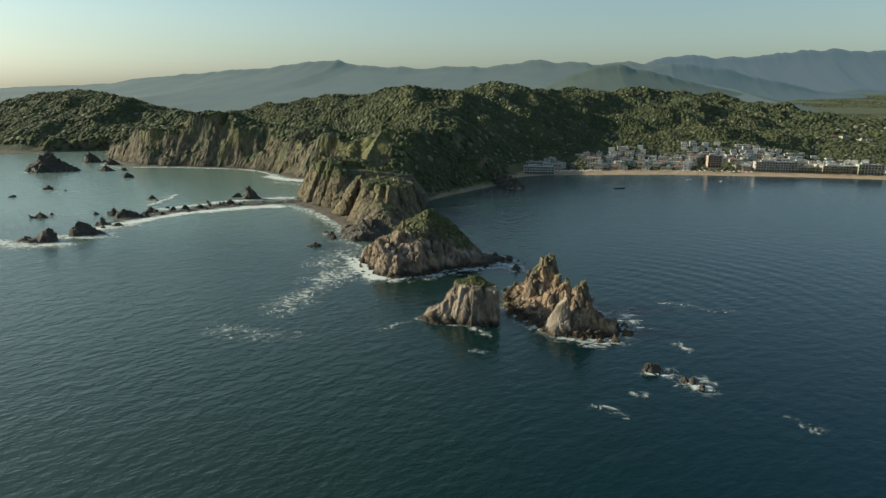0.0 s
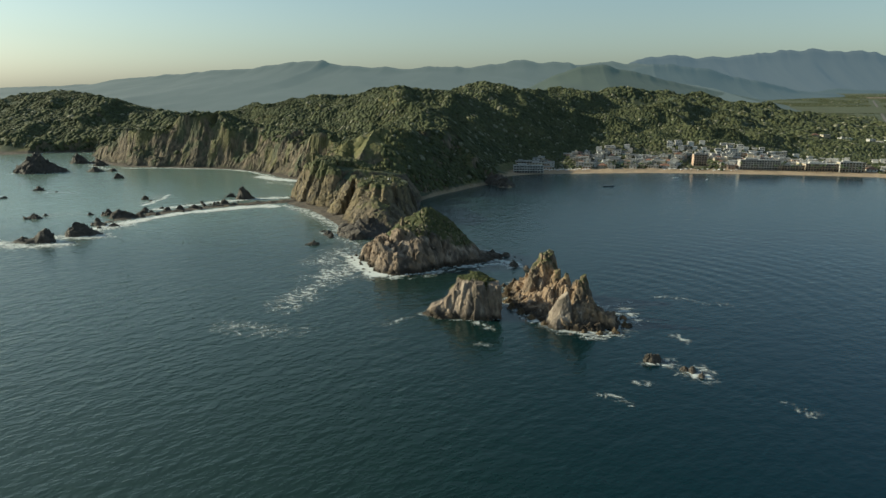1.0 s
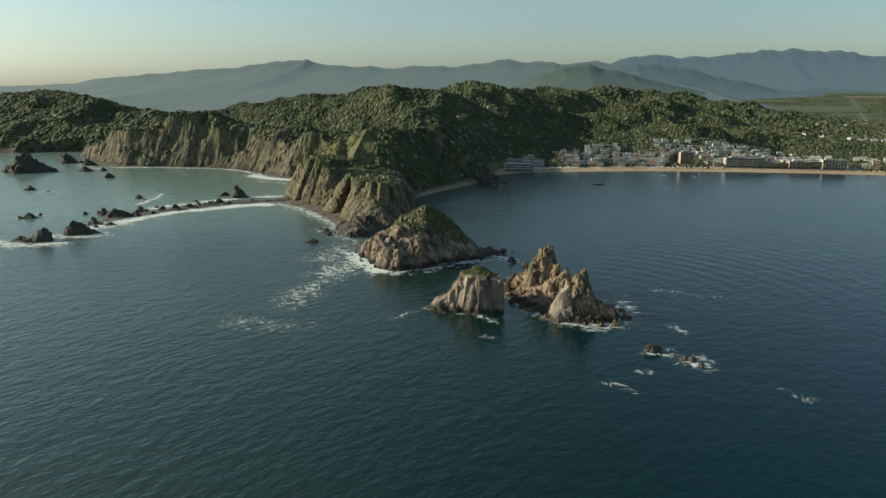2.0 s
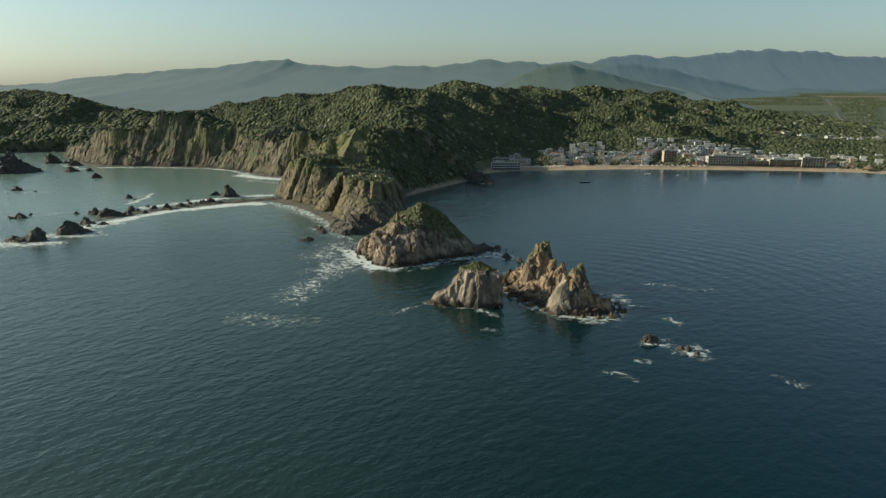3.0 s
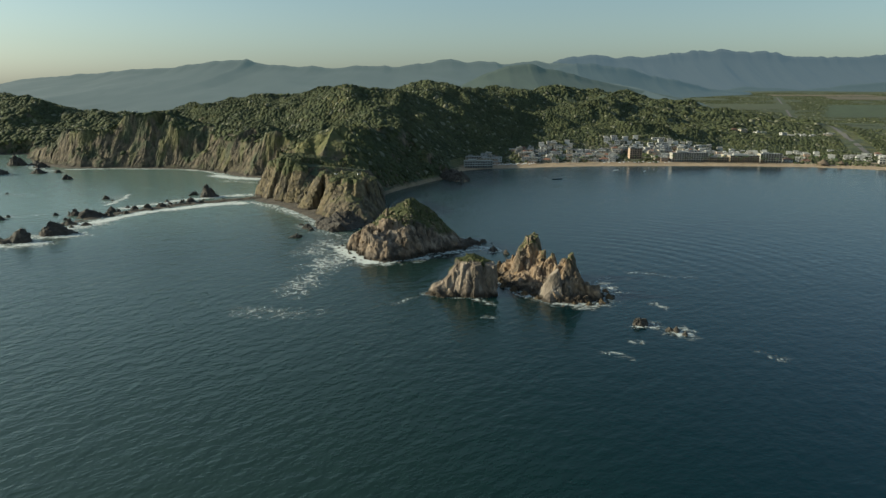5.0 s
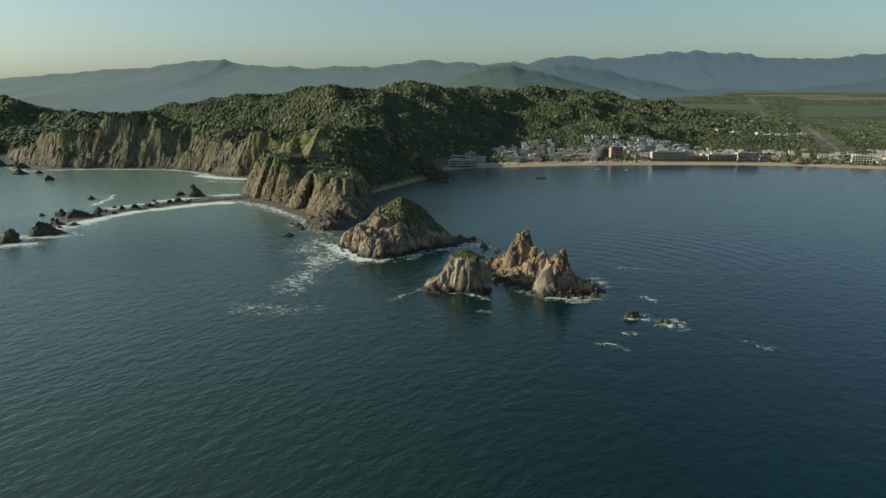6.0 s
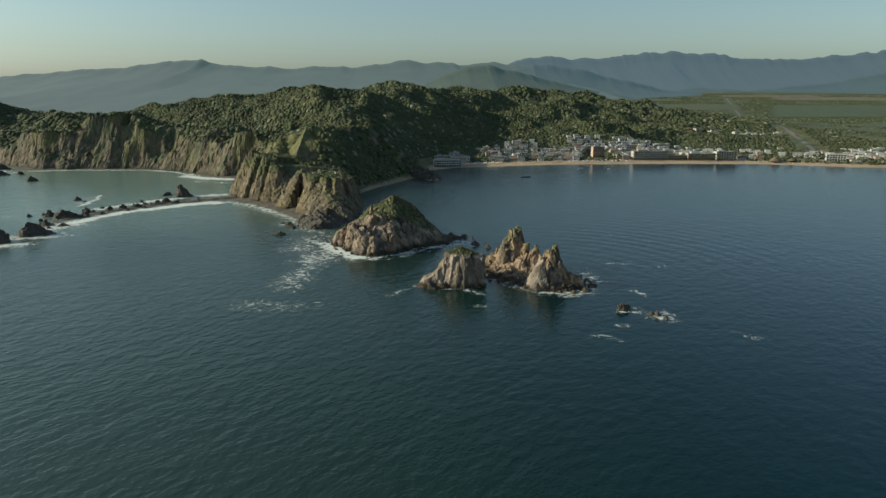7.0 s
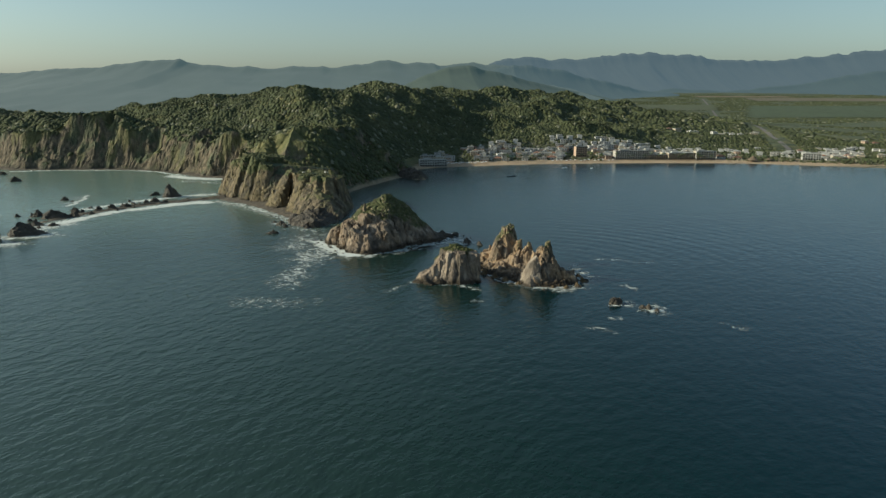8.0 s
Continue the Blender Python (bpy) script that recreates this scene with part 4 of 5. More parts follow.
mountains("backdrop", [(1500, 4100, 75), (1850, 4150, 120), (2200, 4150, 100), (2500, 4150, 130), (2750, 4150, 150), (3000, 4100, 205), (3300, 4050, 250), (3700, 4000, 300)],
          450, 145, M_RANGE_FOOT, "haze-blue foothill at the end of the plain")
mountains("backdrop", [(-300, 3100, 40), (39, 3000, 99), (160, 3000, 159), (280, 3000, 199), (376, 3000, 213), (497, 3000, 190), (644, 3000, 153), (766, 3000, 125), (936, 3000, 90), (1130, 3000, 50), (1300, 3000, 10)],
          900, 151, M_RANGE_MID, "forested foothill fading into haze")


# ---------------------------------------------------------------- woods
def ground_at(x, y):
    z, d, h = land_height(np.asarray(x, float), np.asarray(y, float))
    return z, d, h


def crown_shapes(level, count, seed):
    """Ragged crowns of unit size, open below."""
    bm = bmesh.new()
    bmesh.ops.create_icosphere(bm, subdivisions=level, radius=1.0)
    bm.verts.index_update()
    co = np.array([v.co[:] for v in bm.verts])
    fa = np.array([[v.index for v in f.verts] for f in bm.faces])
    bm.free()
    fa = fa[(co[fa].mean(1)[:, 2] > -0.3)]
    out = []
    for k in range(count):
        n = fbm(co[:, 0] * 1.9 + 7 * k, co[:, 1] * 1.9, co[:, 2] * 1.9, seed + k, 2)
        j = np.random.RandomState(seed + k).uniform(-0.07, 0.07, co.shape)
        out.append(co * (1 + 0.3 * n)[:, None] + j)
    return out, fa


def wood(name, x, y, size, level, seed, label, z=None, category="forest", kind="stuff", tall=1.0, mat=None):
    """One joined wood: a ragged crown at each place, rooted in the ground."""
    rs = np.random.RandomState(seed)
    shapes, fa = crown_shapes(level, 10, seed)
    tilt_x = tilt_y = np.zeros(len(x))
    if z is None:
        z = ground_at(x, y)[0]
        tilt_x, tilt_y = (np.clip((ground_at(x + dx, y + dy)[0] - z) / 5, -0.7, 0.7) for dx, dy in ((5, 0), (0, 5)))
    k, nv = len(x), len(shapes[0])
    base = np.stack(shapes)[rs.randint(0, 10, k)]
    turn, sx, sz = rs.uniform(0, 6.283, k), size * rs.uniform(0.75, 1.25, k), size * tall * rs.uniform(0.22, 0.46, k)
    c, s_ = np.cos(turn)[:, None], np.sin(turn)[:, None]
    vx = (base[:, :, 0] * c - base[:, :, 1] * s_) * sx[:, None] + x[:, None]
    vy = (base[:, :, 0] * s_ + base[:, :, 1] * c) * sx[:, None] + y[:, None]
    vz = base[:, :, 2] * sz[:, None] + (z + 0.25 * sz)[:, None] + tilt_x[:, None] * (vx - x[:, None]) + tilt_y[:, None] * (vy - y[:, None])
    faces = (fa[None] + (np.arange(k) * nv)[:, None, None]).reshape(-1, 3)
    return thing(name, poly_mesh(name, np.stack([vx, vy, vz], -1).reshape(-1, 3), faces), mat or M_FOREST, label, category, kind, smooth_faces=True)


def scatter(x0, x1, y0, y1, step, seed):
    rs = np.random.RandomState(seed)
    X, Y = np.meshgrid(np.arange(x0, x1, step), np.arange(y0, y1, step))
    X, Y = X + rs.uniform(-0.45, 0.45, X.shape) * step, Y + rs.uniform(-0.45, 0.45, Y.shape) * step
    return X.ravel(), Y.ravel()


def slope_at(x, y):
    e = 3.0
    z0, d, h = ground_at(x, y)
    zx, zy = ground_at(x + e, y)[0], ground_at(x, y + e)[0]
    return z0, d, h, np.hypot(zx - z0, zy - z0) / e, (zy - z0) / e


def town_zone(x, y, d):
    """The built strip behind the beach."""
    reach = np.interp(x, [0, 60, 130, 250, 420, 520, 600, 800, 980], [60, 85, 140, 170, 185, 175, 180, 230, 250])
    return (x > 8) & (x < 980) & (d < reach + 8)


def forest():
    # the near hills
    x, y = scatter(-640, 460, 690, 1540, 4.1, 1)
    z, d, h, g, gy_ = slope_at(x, y)
    keep = (z > 5) & (h > 7) & (d > 7) & (g < np.where((x < -150) & (d < 100), 0.85, 1.85)) & (gy_ > -0.25) & ~((y < 812) & (x < -140 + 6 * value_noise(x / 9, y / 9, 0, 77))) & ~town_zone(x, y, d) & (near_line(x, y, ROAD)[0] > 24)
    x, y = x[keep], y[keep]
    wood("forest", x, y, 2.3 + 2.2 * np.random.RandomState(2).uniform(0, 1, len(x)) ** 3, 1, 5, "dense green dry-season forest over the hills", tall=1.05)
    # scrub over the headland
    x, y = scatter(-240, -40, 590, 860, 3.6, 3)
    z, d, h, g, gy_ = slope_at(x, y)
    keep = (z > 5) & (d > 4) & (g < 1.1 + 0.8 * (x > -120)) & (value_noise(x / 16, y / 16, 0, 310) > -0.35 - 0.8 * smooth(-150, -110, x)) & ((y > 700) | (x > -96)) & ~((y < 805) & (x < -142))
    keep &= ~((x < -138) & (value_noise(x / 12, y / 12, 0, 311) > -0.2))
    x, y = x[keep], y[keep]
    wood("scrub", x, y, 1.5 + 0.8 * np.random.RandomState(4).uniform(-1, 1, len(x)), 1, 25, "low green scrub on the headland", mat=M_SCRUB)
    # hills further back, over the bay and behind the town
    x, y = scatter(-1500, 1000, 1100, 1900, 6.3, 7)
    z, d, h, g, gy_ = slope_at(x, y)
    keep = (h > 9) & (d > 10) & (gy_ > -0.2) & ~town_zone(x, y, d) & ~((x > -640) & (x < 460) & (y < 1560)) & (near_line(x, y, ROAD)[0] > 24)
    x, y = x[keep], y[keep]
    wood("forest", x, y, 4.3 + 2.4 * np.random.RandomState(8).uniform(0, 1, len(x)) ** 3, 1, 45, "green forest on the farther hills", tall=0.9)
    # groves on the plain
    x, y = scatter(420, 3200, 1000, 3900, 11.0, 9)
    z, d, h, g, gy_ = slope_at(x, y)
    keep = (h < 9) & (d > 150) & (value_noise(x / 160, y / 90, 0, 320) > -0.4) & (near_line(x, y, ROAD)[0] > 22) & (x < 0.9 * y + 150)
    for f in FIELDS:
        keep &= ~inside(x, y, f)
    x, y = x[keep], y[keep]
    wood("grove", x, y, 3.5 + 1.9 * np.random.RandomState(10).uniform(-1, 1, len(x)), 0, 65, "groves of trees scattered over the plain", tall=0.9)


def tufts():
    for i, (x, y, z) in enumerate(TUFTS[:2]):
        pick = np.random.RandomState(600 + i).permutation(len(x))[:min(700, len(x) // 4)]
        cover = wood("scrub", x[pick], y[pick], 0.5 + 0.3 * np.random.RandomState(610 + i).uniform(-1, 1, len(pick)), 0, 105 + i, "low green scrub on the top of the rock", z[pick], "", "stuff", 1.0, M_SCRUB)
        cover.parent = (island, steep_rock)[i]


tufts()
ROAD = [(700, 1120), (811, 1409), (907, 1682), (1168, 2268), (1698, 3457)]
FIELDS = [[(1331, 2340), (1853, 2325), (2500, 2500), (2700, 2917), (1669, 2923)], [(1900, 3300), (2700, 3250), (2900, 3500), (2000, 3560)], [(1000, 2700), (1350, 2650), (1480, 2950), (1100, 3000)],
          [(1750, 3620), (2300, 3600), (2350, 3720), (1800, 3730)], [(2500, 3000), (3100, 2950), (3200, 3200), (2600, 3230)], [(1050, 1750), (1450, 1700), (1500, 1860), (1100, 1900)], [(900, 3250), (1350, 3220), (1400, 3380), (950, 3400)]]
FIELD_COLOURS = [("green_field", (0.046, 0.066, 0.030)), ("dry_field", (0.11, 0.095, 0.062)), ("green_field", (0.06, 0.072, 0.033)),
                 ("dry_field", (0.14, 0.115, 0.075)), ("dry_field", (0.10, 0.095, 0.06)), ("green_field", (0.055, 0.07, 0.03)), ("green_field", (0.06, 0.075, 0.035))]
forest()


def strip(name, line, width, z, mat, label, category):
    """A flat ribbon that follows the ground."""
    co, fa = [], []
    pts = []
    for a, b in zip(line[:-1], line[1:]):
        k = max(1, int(math.hypot(b[0] - a[0], b[1] - a[1]) // 40))
        pts += [(a[0] + (b[0] - a[0]) * i / k, a[1] + (b[1] - a[1]) * i / k) for i in range(k)]
    pts.append(line[-1])
    for i, p in enumerate(pts):
        q, r = pts[max(0, i - 1)], pts[min(len(pts) - 1, i + 1)]
        dx, dy = r[0] - q[0], r[1] - q[1]
        m = math.hypot(dx, dy)
        for side in (-1, 1):
            co.append((p[0] - side * dy / m * width / 2, p[1] + side * dx / m * width / 2))
    xy = np.array(co)
    zz = ground_at(xy[:, 0], xy[:, 1])[0] + z
    fa = [(2 * i, 2 * i + 2, 2 * i + 3, 2 * i + 1) for i in range(len(pts) - 1)]
    thing(name, poly_mesh(name, np.column_stack([xy, zz]), fa), mat, label, category, "structure")


strip("road", ROAD, 9, 0.6, M_ASPHALT, "straight pale grey road across the plain", "road")
for (fname, colour), outline in zip(FIELD_COLOURS, FIELDS):
    xs, ys = [p[0] for p in outline], [p[1] for p in outline]
    FX, FY = np.meshgrid(np.arange(min(xs), max(xs), 25.0), np.arange(min(ys), max(ys), 25.0))
    FZ = ground_at(FX, FY)[0] + 1.2
    thing(fname, grid_mesh(fname, FX, FY, FZ, inside(FX, FY, outline)), plain_material(fname, colour, 0.95, 0.25, 40.0), "open flat farm field on the plain", "field", "structure")


# ---------------------------------------------------------------- surf and foam
BIG_FOOT = [(-104, 448), (-99, 432), (-89, 418), (-80, 402), (-67, 400), (-55, 410), (-45, 420), (-33, 428), (-20, 434), (-8, 448), (0, 458), (-10, 468), (-35, 480), (-60, 485), (-85, 472), (-98, 460)]
MID_FOOT = [(-43, 327), (-35, 322), (-22, 321), (-9, 321), (-5, 327), (-4, 343), (-8, 352), (-20, 354), (-30, 350), (-43, 333)]
JAG_FOOT = [(0, 378), (-1, 352), (0, 343), (10, 331), (18, 318), (23, 312), (30, 309), (45, 310), (57, 325), (55, 338), (48, 350), (40, 365), (32, 385), (15, 395), (3, 392)]


def foam_sheet(x0, x1, y0, y1, cell, fields):
    """One sheet of froth. fields: outlines with reach and strength, or lines with half-width and strength."""
    X, Y = np.meshgrid(np.arange(x0, x1, cell), np.arange(y0, y1, cell))
    D = np.zeros(X.shape)
    wx, wy = X + 3 * fbm(X / 10, Y / 10, 0, 401, 3), Y + 3 * fbm(X / 10, Y / 10, 0, 405, 3)
    for line, reach, strength, closed in fields:
        dist = np.abs(signed(X, Y, line)) if closed else near_line(wx, wy, line)[0]
        D = np.maximum(D, strength * np.exp(-(dist / reach) ** 2))
    thing("sea_foam", grid_mesh("sea_foam", X, Y, X * 0 + 0.12, D > 0.06, (("froth", D),)), M_FOAM, "white sea foam drifting on the water", "foam", "stuff")


foam_sheet(-190, 150, 180, 520, 1.5, [
    (BIG_FOOT, 2.6, 0.5, True), (MID_FOOT, 1.2, 0.2, True), (JAG_FOOT, 3.0, 0.62, True),
    ([(-107, 445), (-102, 428), (-92, 413), (-82, 398)], 7, 1.35, False), ([(-72, 396), (-50, 408), (-30, 422), (-8, 436)], 4.5, 0.7, False), ([(-98, 430), (-106, 408), (-112, 388)], 12, 0.55, False),
    ([(-106, 395), (-113, 370), (-118, 345)], 9, 0.42, False), ([(-96, 470), (-118, 462), (-122, 425)], 14, 0.38, False), ([(-112, 345), (-119, 330)], 9, 0.3, False), ([(-136, 300), (-118, 297), (-102, 296)], 8, 0.24, False),
    ([(35, 242), (45, 234)], 1.6, 0.45, False), ([(50, 252), (54, 252)], 2.0, 0.35, False), ([(58, 274), (66, 272)], 2.6, 0.7, False), ([(67, 276), (68, 281)], 2.0, 0.5, False), ([(74, 265), (80, 261)], 3.4, 0.8, False), ([(84, 268), (80, 274)], 2.0, 0.45, False),
    ([(78, 310), (82, 306)], 2, 0.5, False), ([(58, 332), (64, 337), (60, 348)], 3.5, 0.6, False), ([(52, 352), (64, 359)], 2.0, 0.4, False), ([(24, 308), (50, 306)], 3, 0.55, False), ([(56, 316), (62, 328)], 4, 0.5, False),
    ([(-17, 316), (-8, 311)], 2.0, 0.5, False), ([(-65, 307), (-44, 330)], 1.5, 0.35, False), ([(5, 330), (15, 318)], 2.5, 0.45, False), ([(-50, 418), (-20, 428), (2, 445)], 4, 0.5, False),
    ([(-12, 448), (4, 432)], 4.5, 0.8, False), ([(105, 238), (110, 234)], 2.5, 0.28, False), ([(80, 372), (120, 362)], 2, 0.25, False), ([(-16, 289), (-10, 288)], 2, 0.3, False), ([(-20, 345), (0, 360)], 3, 0.3, False)])
foam_sheet(-720, -90, 430, 1000, 2.0, [
    ([(-126, 520), (-140, 536), (-152, 556), (-170, 584), (-194, 618), (-220, 640)], 8, 0.62, False), ([(-136, 512), (-146, 520)], 8, 0.5, False), ([(-128, 498), (-104, 470)], 9, 0.38, False),
    ([(-232, 637), (-258, 627), (-278, 608), (-298, 591), (-315, 570), (-328, 541), (-340, 515)], 9, 1.2, False),
    ([(-236, 690), (-262, 678), (-284, 662), (-300, 648), (-318, 626), (-334, 604)], 7, 0.95, False), ([(-357, 624), (-360, 650), (-365, 690)], 3.5, 0.95, False), ([(-366, 640), (-374, 680)], 7, 0.3, False),
    ([(-252, 818), (-288, 824), (-322, 852)], 11, 1.2, False), ([(-318, 862), (-352, 898), (-394, 922), (-484, 928), (-556, 922)], 3.5, 0.95, False), ([(-242, 780), (-300, 800)], 6, 0.4, False),
    ([(-380, 455), (-350, 446), (-332, 456)], 10, 0.85, False), ([(-350, 478), (-318, 486)], 9, 0.8, False), ([(-335, 505), (-322, 530)], 9, 0.75, False),
    ([(-560, 900), (-600, 930), (-640, 990), (-700, 1080)], 10, 0.5, False), ([(-670, 840), (-600, 862)], 7, 0.4, False), ([(-520, 697), (-470, 690)], 5, 0.35, False), ([(-420, 560), (-395, 575)], 6, 0.3, False)])


# ---------------------------------------------------------------- the town
def part(name, me, mat, parent, label="", at=None):
    """A mesh as a part of a thing."""
    if mat and not me.materials:
        me.materials.append(mat)
    ob = new(name, me)
    ob.parent = parent
    if at is not None:
        ob.location = at
    return tagged(ob, label)


def box(name, w, d, h, bevel=0.0, x=0, y=0, z=0):
    """A box on its base, with the edges broken."""
    bm = bmesh.new()
    bmesh.ops.create_cube(bm, size=1.0)
    for v in bm.verts:
        v.co = Vector((v.co.x * w + x, v.co.y * d + y, (v.co.z + 0.5) * h + z))
    if bevel:
        bmesh.ops.bevel(bm, geom=bm.edges[:], offset=bevel, segments=1, affect="EDGES")
    me = bpy.data.meshes.new(name)
    bm.to_mesh(me)
    bm.free()
    return me


def join_boxes(name, boxes):
    bm = bmesh.new()
    for (w, d, h, x, y, z) in boxes:
        r = bmesh.ops.create_cube(bm, size=1.0)
        for v in r["verts"]:
            v.co = Vector((v.co.x * w + x, v.co.y * d + y, (v.co.z + 0.5) * h + z))
    me = bpy.data.meshes.new(name)
    bm.to_mesh(me)
    bm.free()
    return me


def hip_roof(name, w, d, h, overhang=0.6):
    W, D = w / 2 + overhang, d / 2 + overhang
    k = max(0.0, W - D)
    bm = bmesh.new()
    low = [bm.verts.new(p) for p in ((-W, -D, 0), (W, -D, 0), (W, D, 0), (-W, D, 0))]
    eave = [bm.verts.new((v.co.x, v.co.y, 0.25)) for v in low]
    a, b = bm.verts.new((-k - 0.05, 0, h)), bm.verts.new((k + 0.05, 0, h))
    bm.faces.new(low[::-1])
    for i in range(4):
        bm.faces.new((low[i], low[(i + 1) % 4], eave[(i + 1) % 4], eave[i]))
    bm.faces.new((eave[0], eave[1], b, a))
    bm.faces.new((eave[1], eave[2], b))
    bm.faces.new((eave[2], eave[3], a, b))
    bm.faces.new((eave[3], eave[0], a))
    me = bpy.data.meshes.new(name)
    bm.to_mesh(me)
    bm.free()
    return me


PANE = box("window", 1.5, 0.16, 1.4)
DOOR = box("door", 1.1, 0.14, 2.1)
PANE.materials.append(M_GLASS)
DOOR.materials.append(M_WOOD)


def house(w, d, storeys, wall, tiled, label, seed):
    """A plastered town house: walls, roof with parapet or tiles, windows on all sides, a door, a rooftop tank or stair head."""
    rnd = random.Random(seed)
    e = tagged(new("house"), label, "house", "houses of the town")
    h = 2.8 * storeys
    part("wall", box("wall", w, d, h + 2.0, 0.08, z=-2.0), wall, e)
    if tiled:
        part("roof", hip_roof("roof", w, d, 1.2 + 0.16 * d), M_TILE_ROOF, e, "terracotta tiled hip roof", (0, 0, h))
    else:
        part("roof", join_boxes("roof", [(w + 0.5, d + 0.5, 0.25, 0, 0, h), (w + 0.5, 0.2, 0.7, 0, -d / 2 - 0.15, h + 0.25), (w + 0.5, 0.2, 0.7, 0, d / 2 + 0.15, h + 0.25),
                                         (0.2, d + 0.1, 0.7, -w / 2 - 0.15, 0, h + 0.25), (0.2, d + 0.1, 0.7, w / 2 + 0.15, 0, h + 0.25)]), M_FLAT_ROOF, e, "flat concrete roof with a low parapet")
        if rnd.random() < 0.3:
            part("stair_head", box("stair_head", 3.0, 3.0, 2.3, 0.05), wall, e, at=(rnd.uniform(-0.25, 0.25) * w, rnd.uniform(0, 0.25) * d, h + 0.25))
        if rnd.random() < 0.6:
            part("water_tank", box("water_tank", 1.3, 1.3, 1.5, 0.3), M_FLAT_ROOF, e, at=(rnd.uniform(-0.35, 0.35) * w, -0.2 * d, h + 0.25))
    for s_ in range(storeys):
        n = max(2, int(w // 3.6))
        for i in range(n):
            x = (i + 0.5) / n * w - w / 2
            if s_ == 0 and i == n // 2:
                part("door", DOOR, None, e, at=(x, -d / 2 - 0.03, 0.05))
            else:
                part("window", PANE, None, e, at=(x, -d / 2 - 0.03, 2.8 * s_ + 1.0))
        for side in ((-1, 1) if s_ == 0 else (-1,)):
            p = part("window", PANE, None, e, at=(side * (w / 2 + 0.03), 0, 2.8 * s_ + 1.0))
            p.rotation_euler = (0, 0, radians(90))
    if storeys > 1 and rnd.random() < 0.7:
        part("balcony", join_boxes("balcony", [(w * 0.7, 1.4, 0.18, 0, -d / 2 - 0.7, 3.0), (w * 0.7, 0.1, 0.9, 0, -d / 2 - 1.35, 3.18)]), wall, e)
    return e


def hotel(x, y, turn, bays, storeys, depth, wall, label, bay=3.7, pier=None):
    """A long hotel block: walls, floor slabs, piers, a recessed window and a balcony rail in each bay."""
    e = tagged(new("hotel"), label, "hotel")
    w, h = bays * bay, storeys * 3.15
    part("wall", box("wall", w, depth, h + 2.0, 0.1, z=-2.0), wall, e)
    part("roof", join_boxes("roof", [(w + 0.8, depth + 3.4, 0.3, 0, -1.2, h), (w + 0.8, 0.25, 0.8, 0, -depth / 2 - 2.8, h + 0.3), (w * 0.3, depth * 0.5, 2.2, -w * 0.2, 0, h + 0.3)]), M_FLAT_ROOF, e, "flat concrete roof")
    slab, post, rail = box("floor_slab", w + 0.4, 2.6, 0.28), box("pier", 0.45, 2.6, h), box("balcony_rail", bay - 0.5, 0.12, 0.95)
    win = box("window", bay - 0.9, 0.12, 2.2)
    for me, mat in ((slab, wall), (post, pier or wall), (rail, wall), (win, M_GLASS)):
        me.materials.append(mat)
    for s_ in range(1, storeys):
        part("floor_slab", slab, None, e, at=(0, -depth / 2 - 1.35, 3.15 * s_))
    for i in range(bays + 1):
        part("pier", post, None, e, at=(i * bay - w / 2, -depth / 2 - 1.35, 0))
    for s_ in range(storeys):
        for i in range(bays):
            cx = (i + 0.5) * bay - w / 2
            part("window", win, None, e, at=(cx, -depth / 2 - 0.08, 3.15 * s_ + 0.35))
            if s_:
                part("balcony_rail", rail, None, e, at=(cx, -depth / 2 - 2.5, 3.15 * s_ + 0.3))
    e.matrix_basis = pose(x, y, float(ground_at([x], [y])[0][0]), 0, 0, turn)
    return e


def palapa(x, y, r, h, label):
    e = tagged(new("palapa"), label, "beach shelter")
    bm = bmesh.new()
    bmesh.ops.create_cone(bm, cap_ends=True, segments=14, radius1=r, radius2=0.4, depth=h, matrix=Matrix.Translation((0, 0, 2.6 + h / 2)))
    for v in bm.verts:
        v.co += Vector((random.uniform(-0.2, 0.2), random.uniform(-0.2, 0.2), random.uniform(-0.15, 0.15)))
    me = bpy.data.meshes.new("thatch")
    bm.to_mesh(me)
    bm.free()
    part("thatch", me, M_THATCH, e, "grey-brown palm thatch")
    leg = box("post", 0.25, 0.25, 3.2)
    leg.materials.append(M_WOOD)
    for i in range(6):
        a = i * math.pi / 3
        part("post", leg, None, e, at=(0.8 * r * math.cos(a), 0.8 * r * math.sin(a), 0))
    e.location = (x, y, float(ground_at([x], [y])[0][0]))
    return e


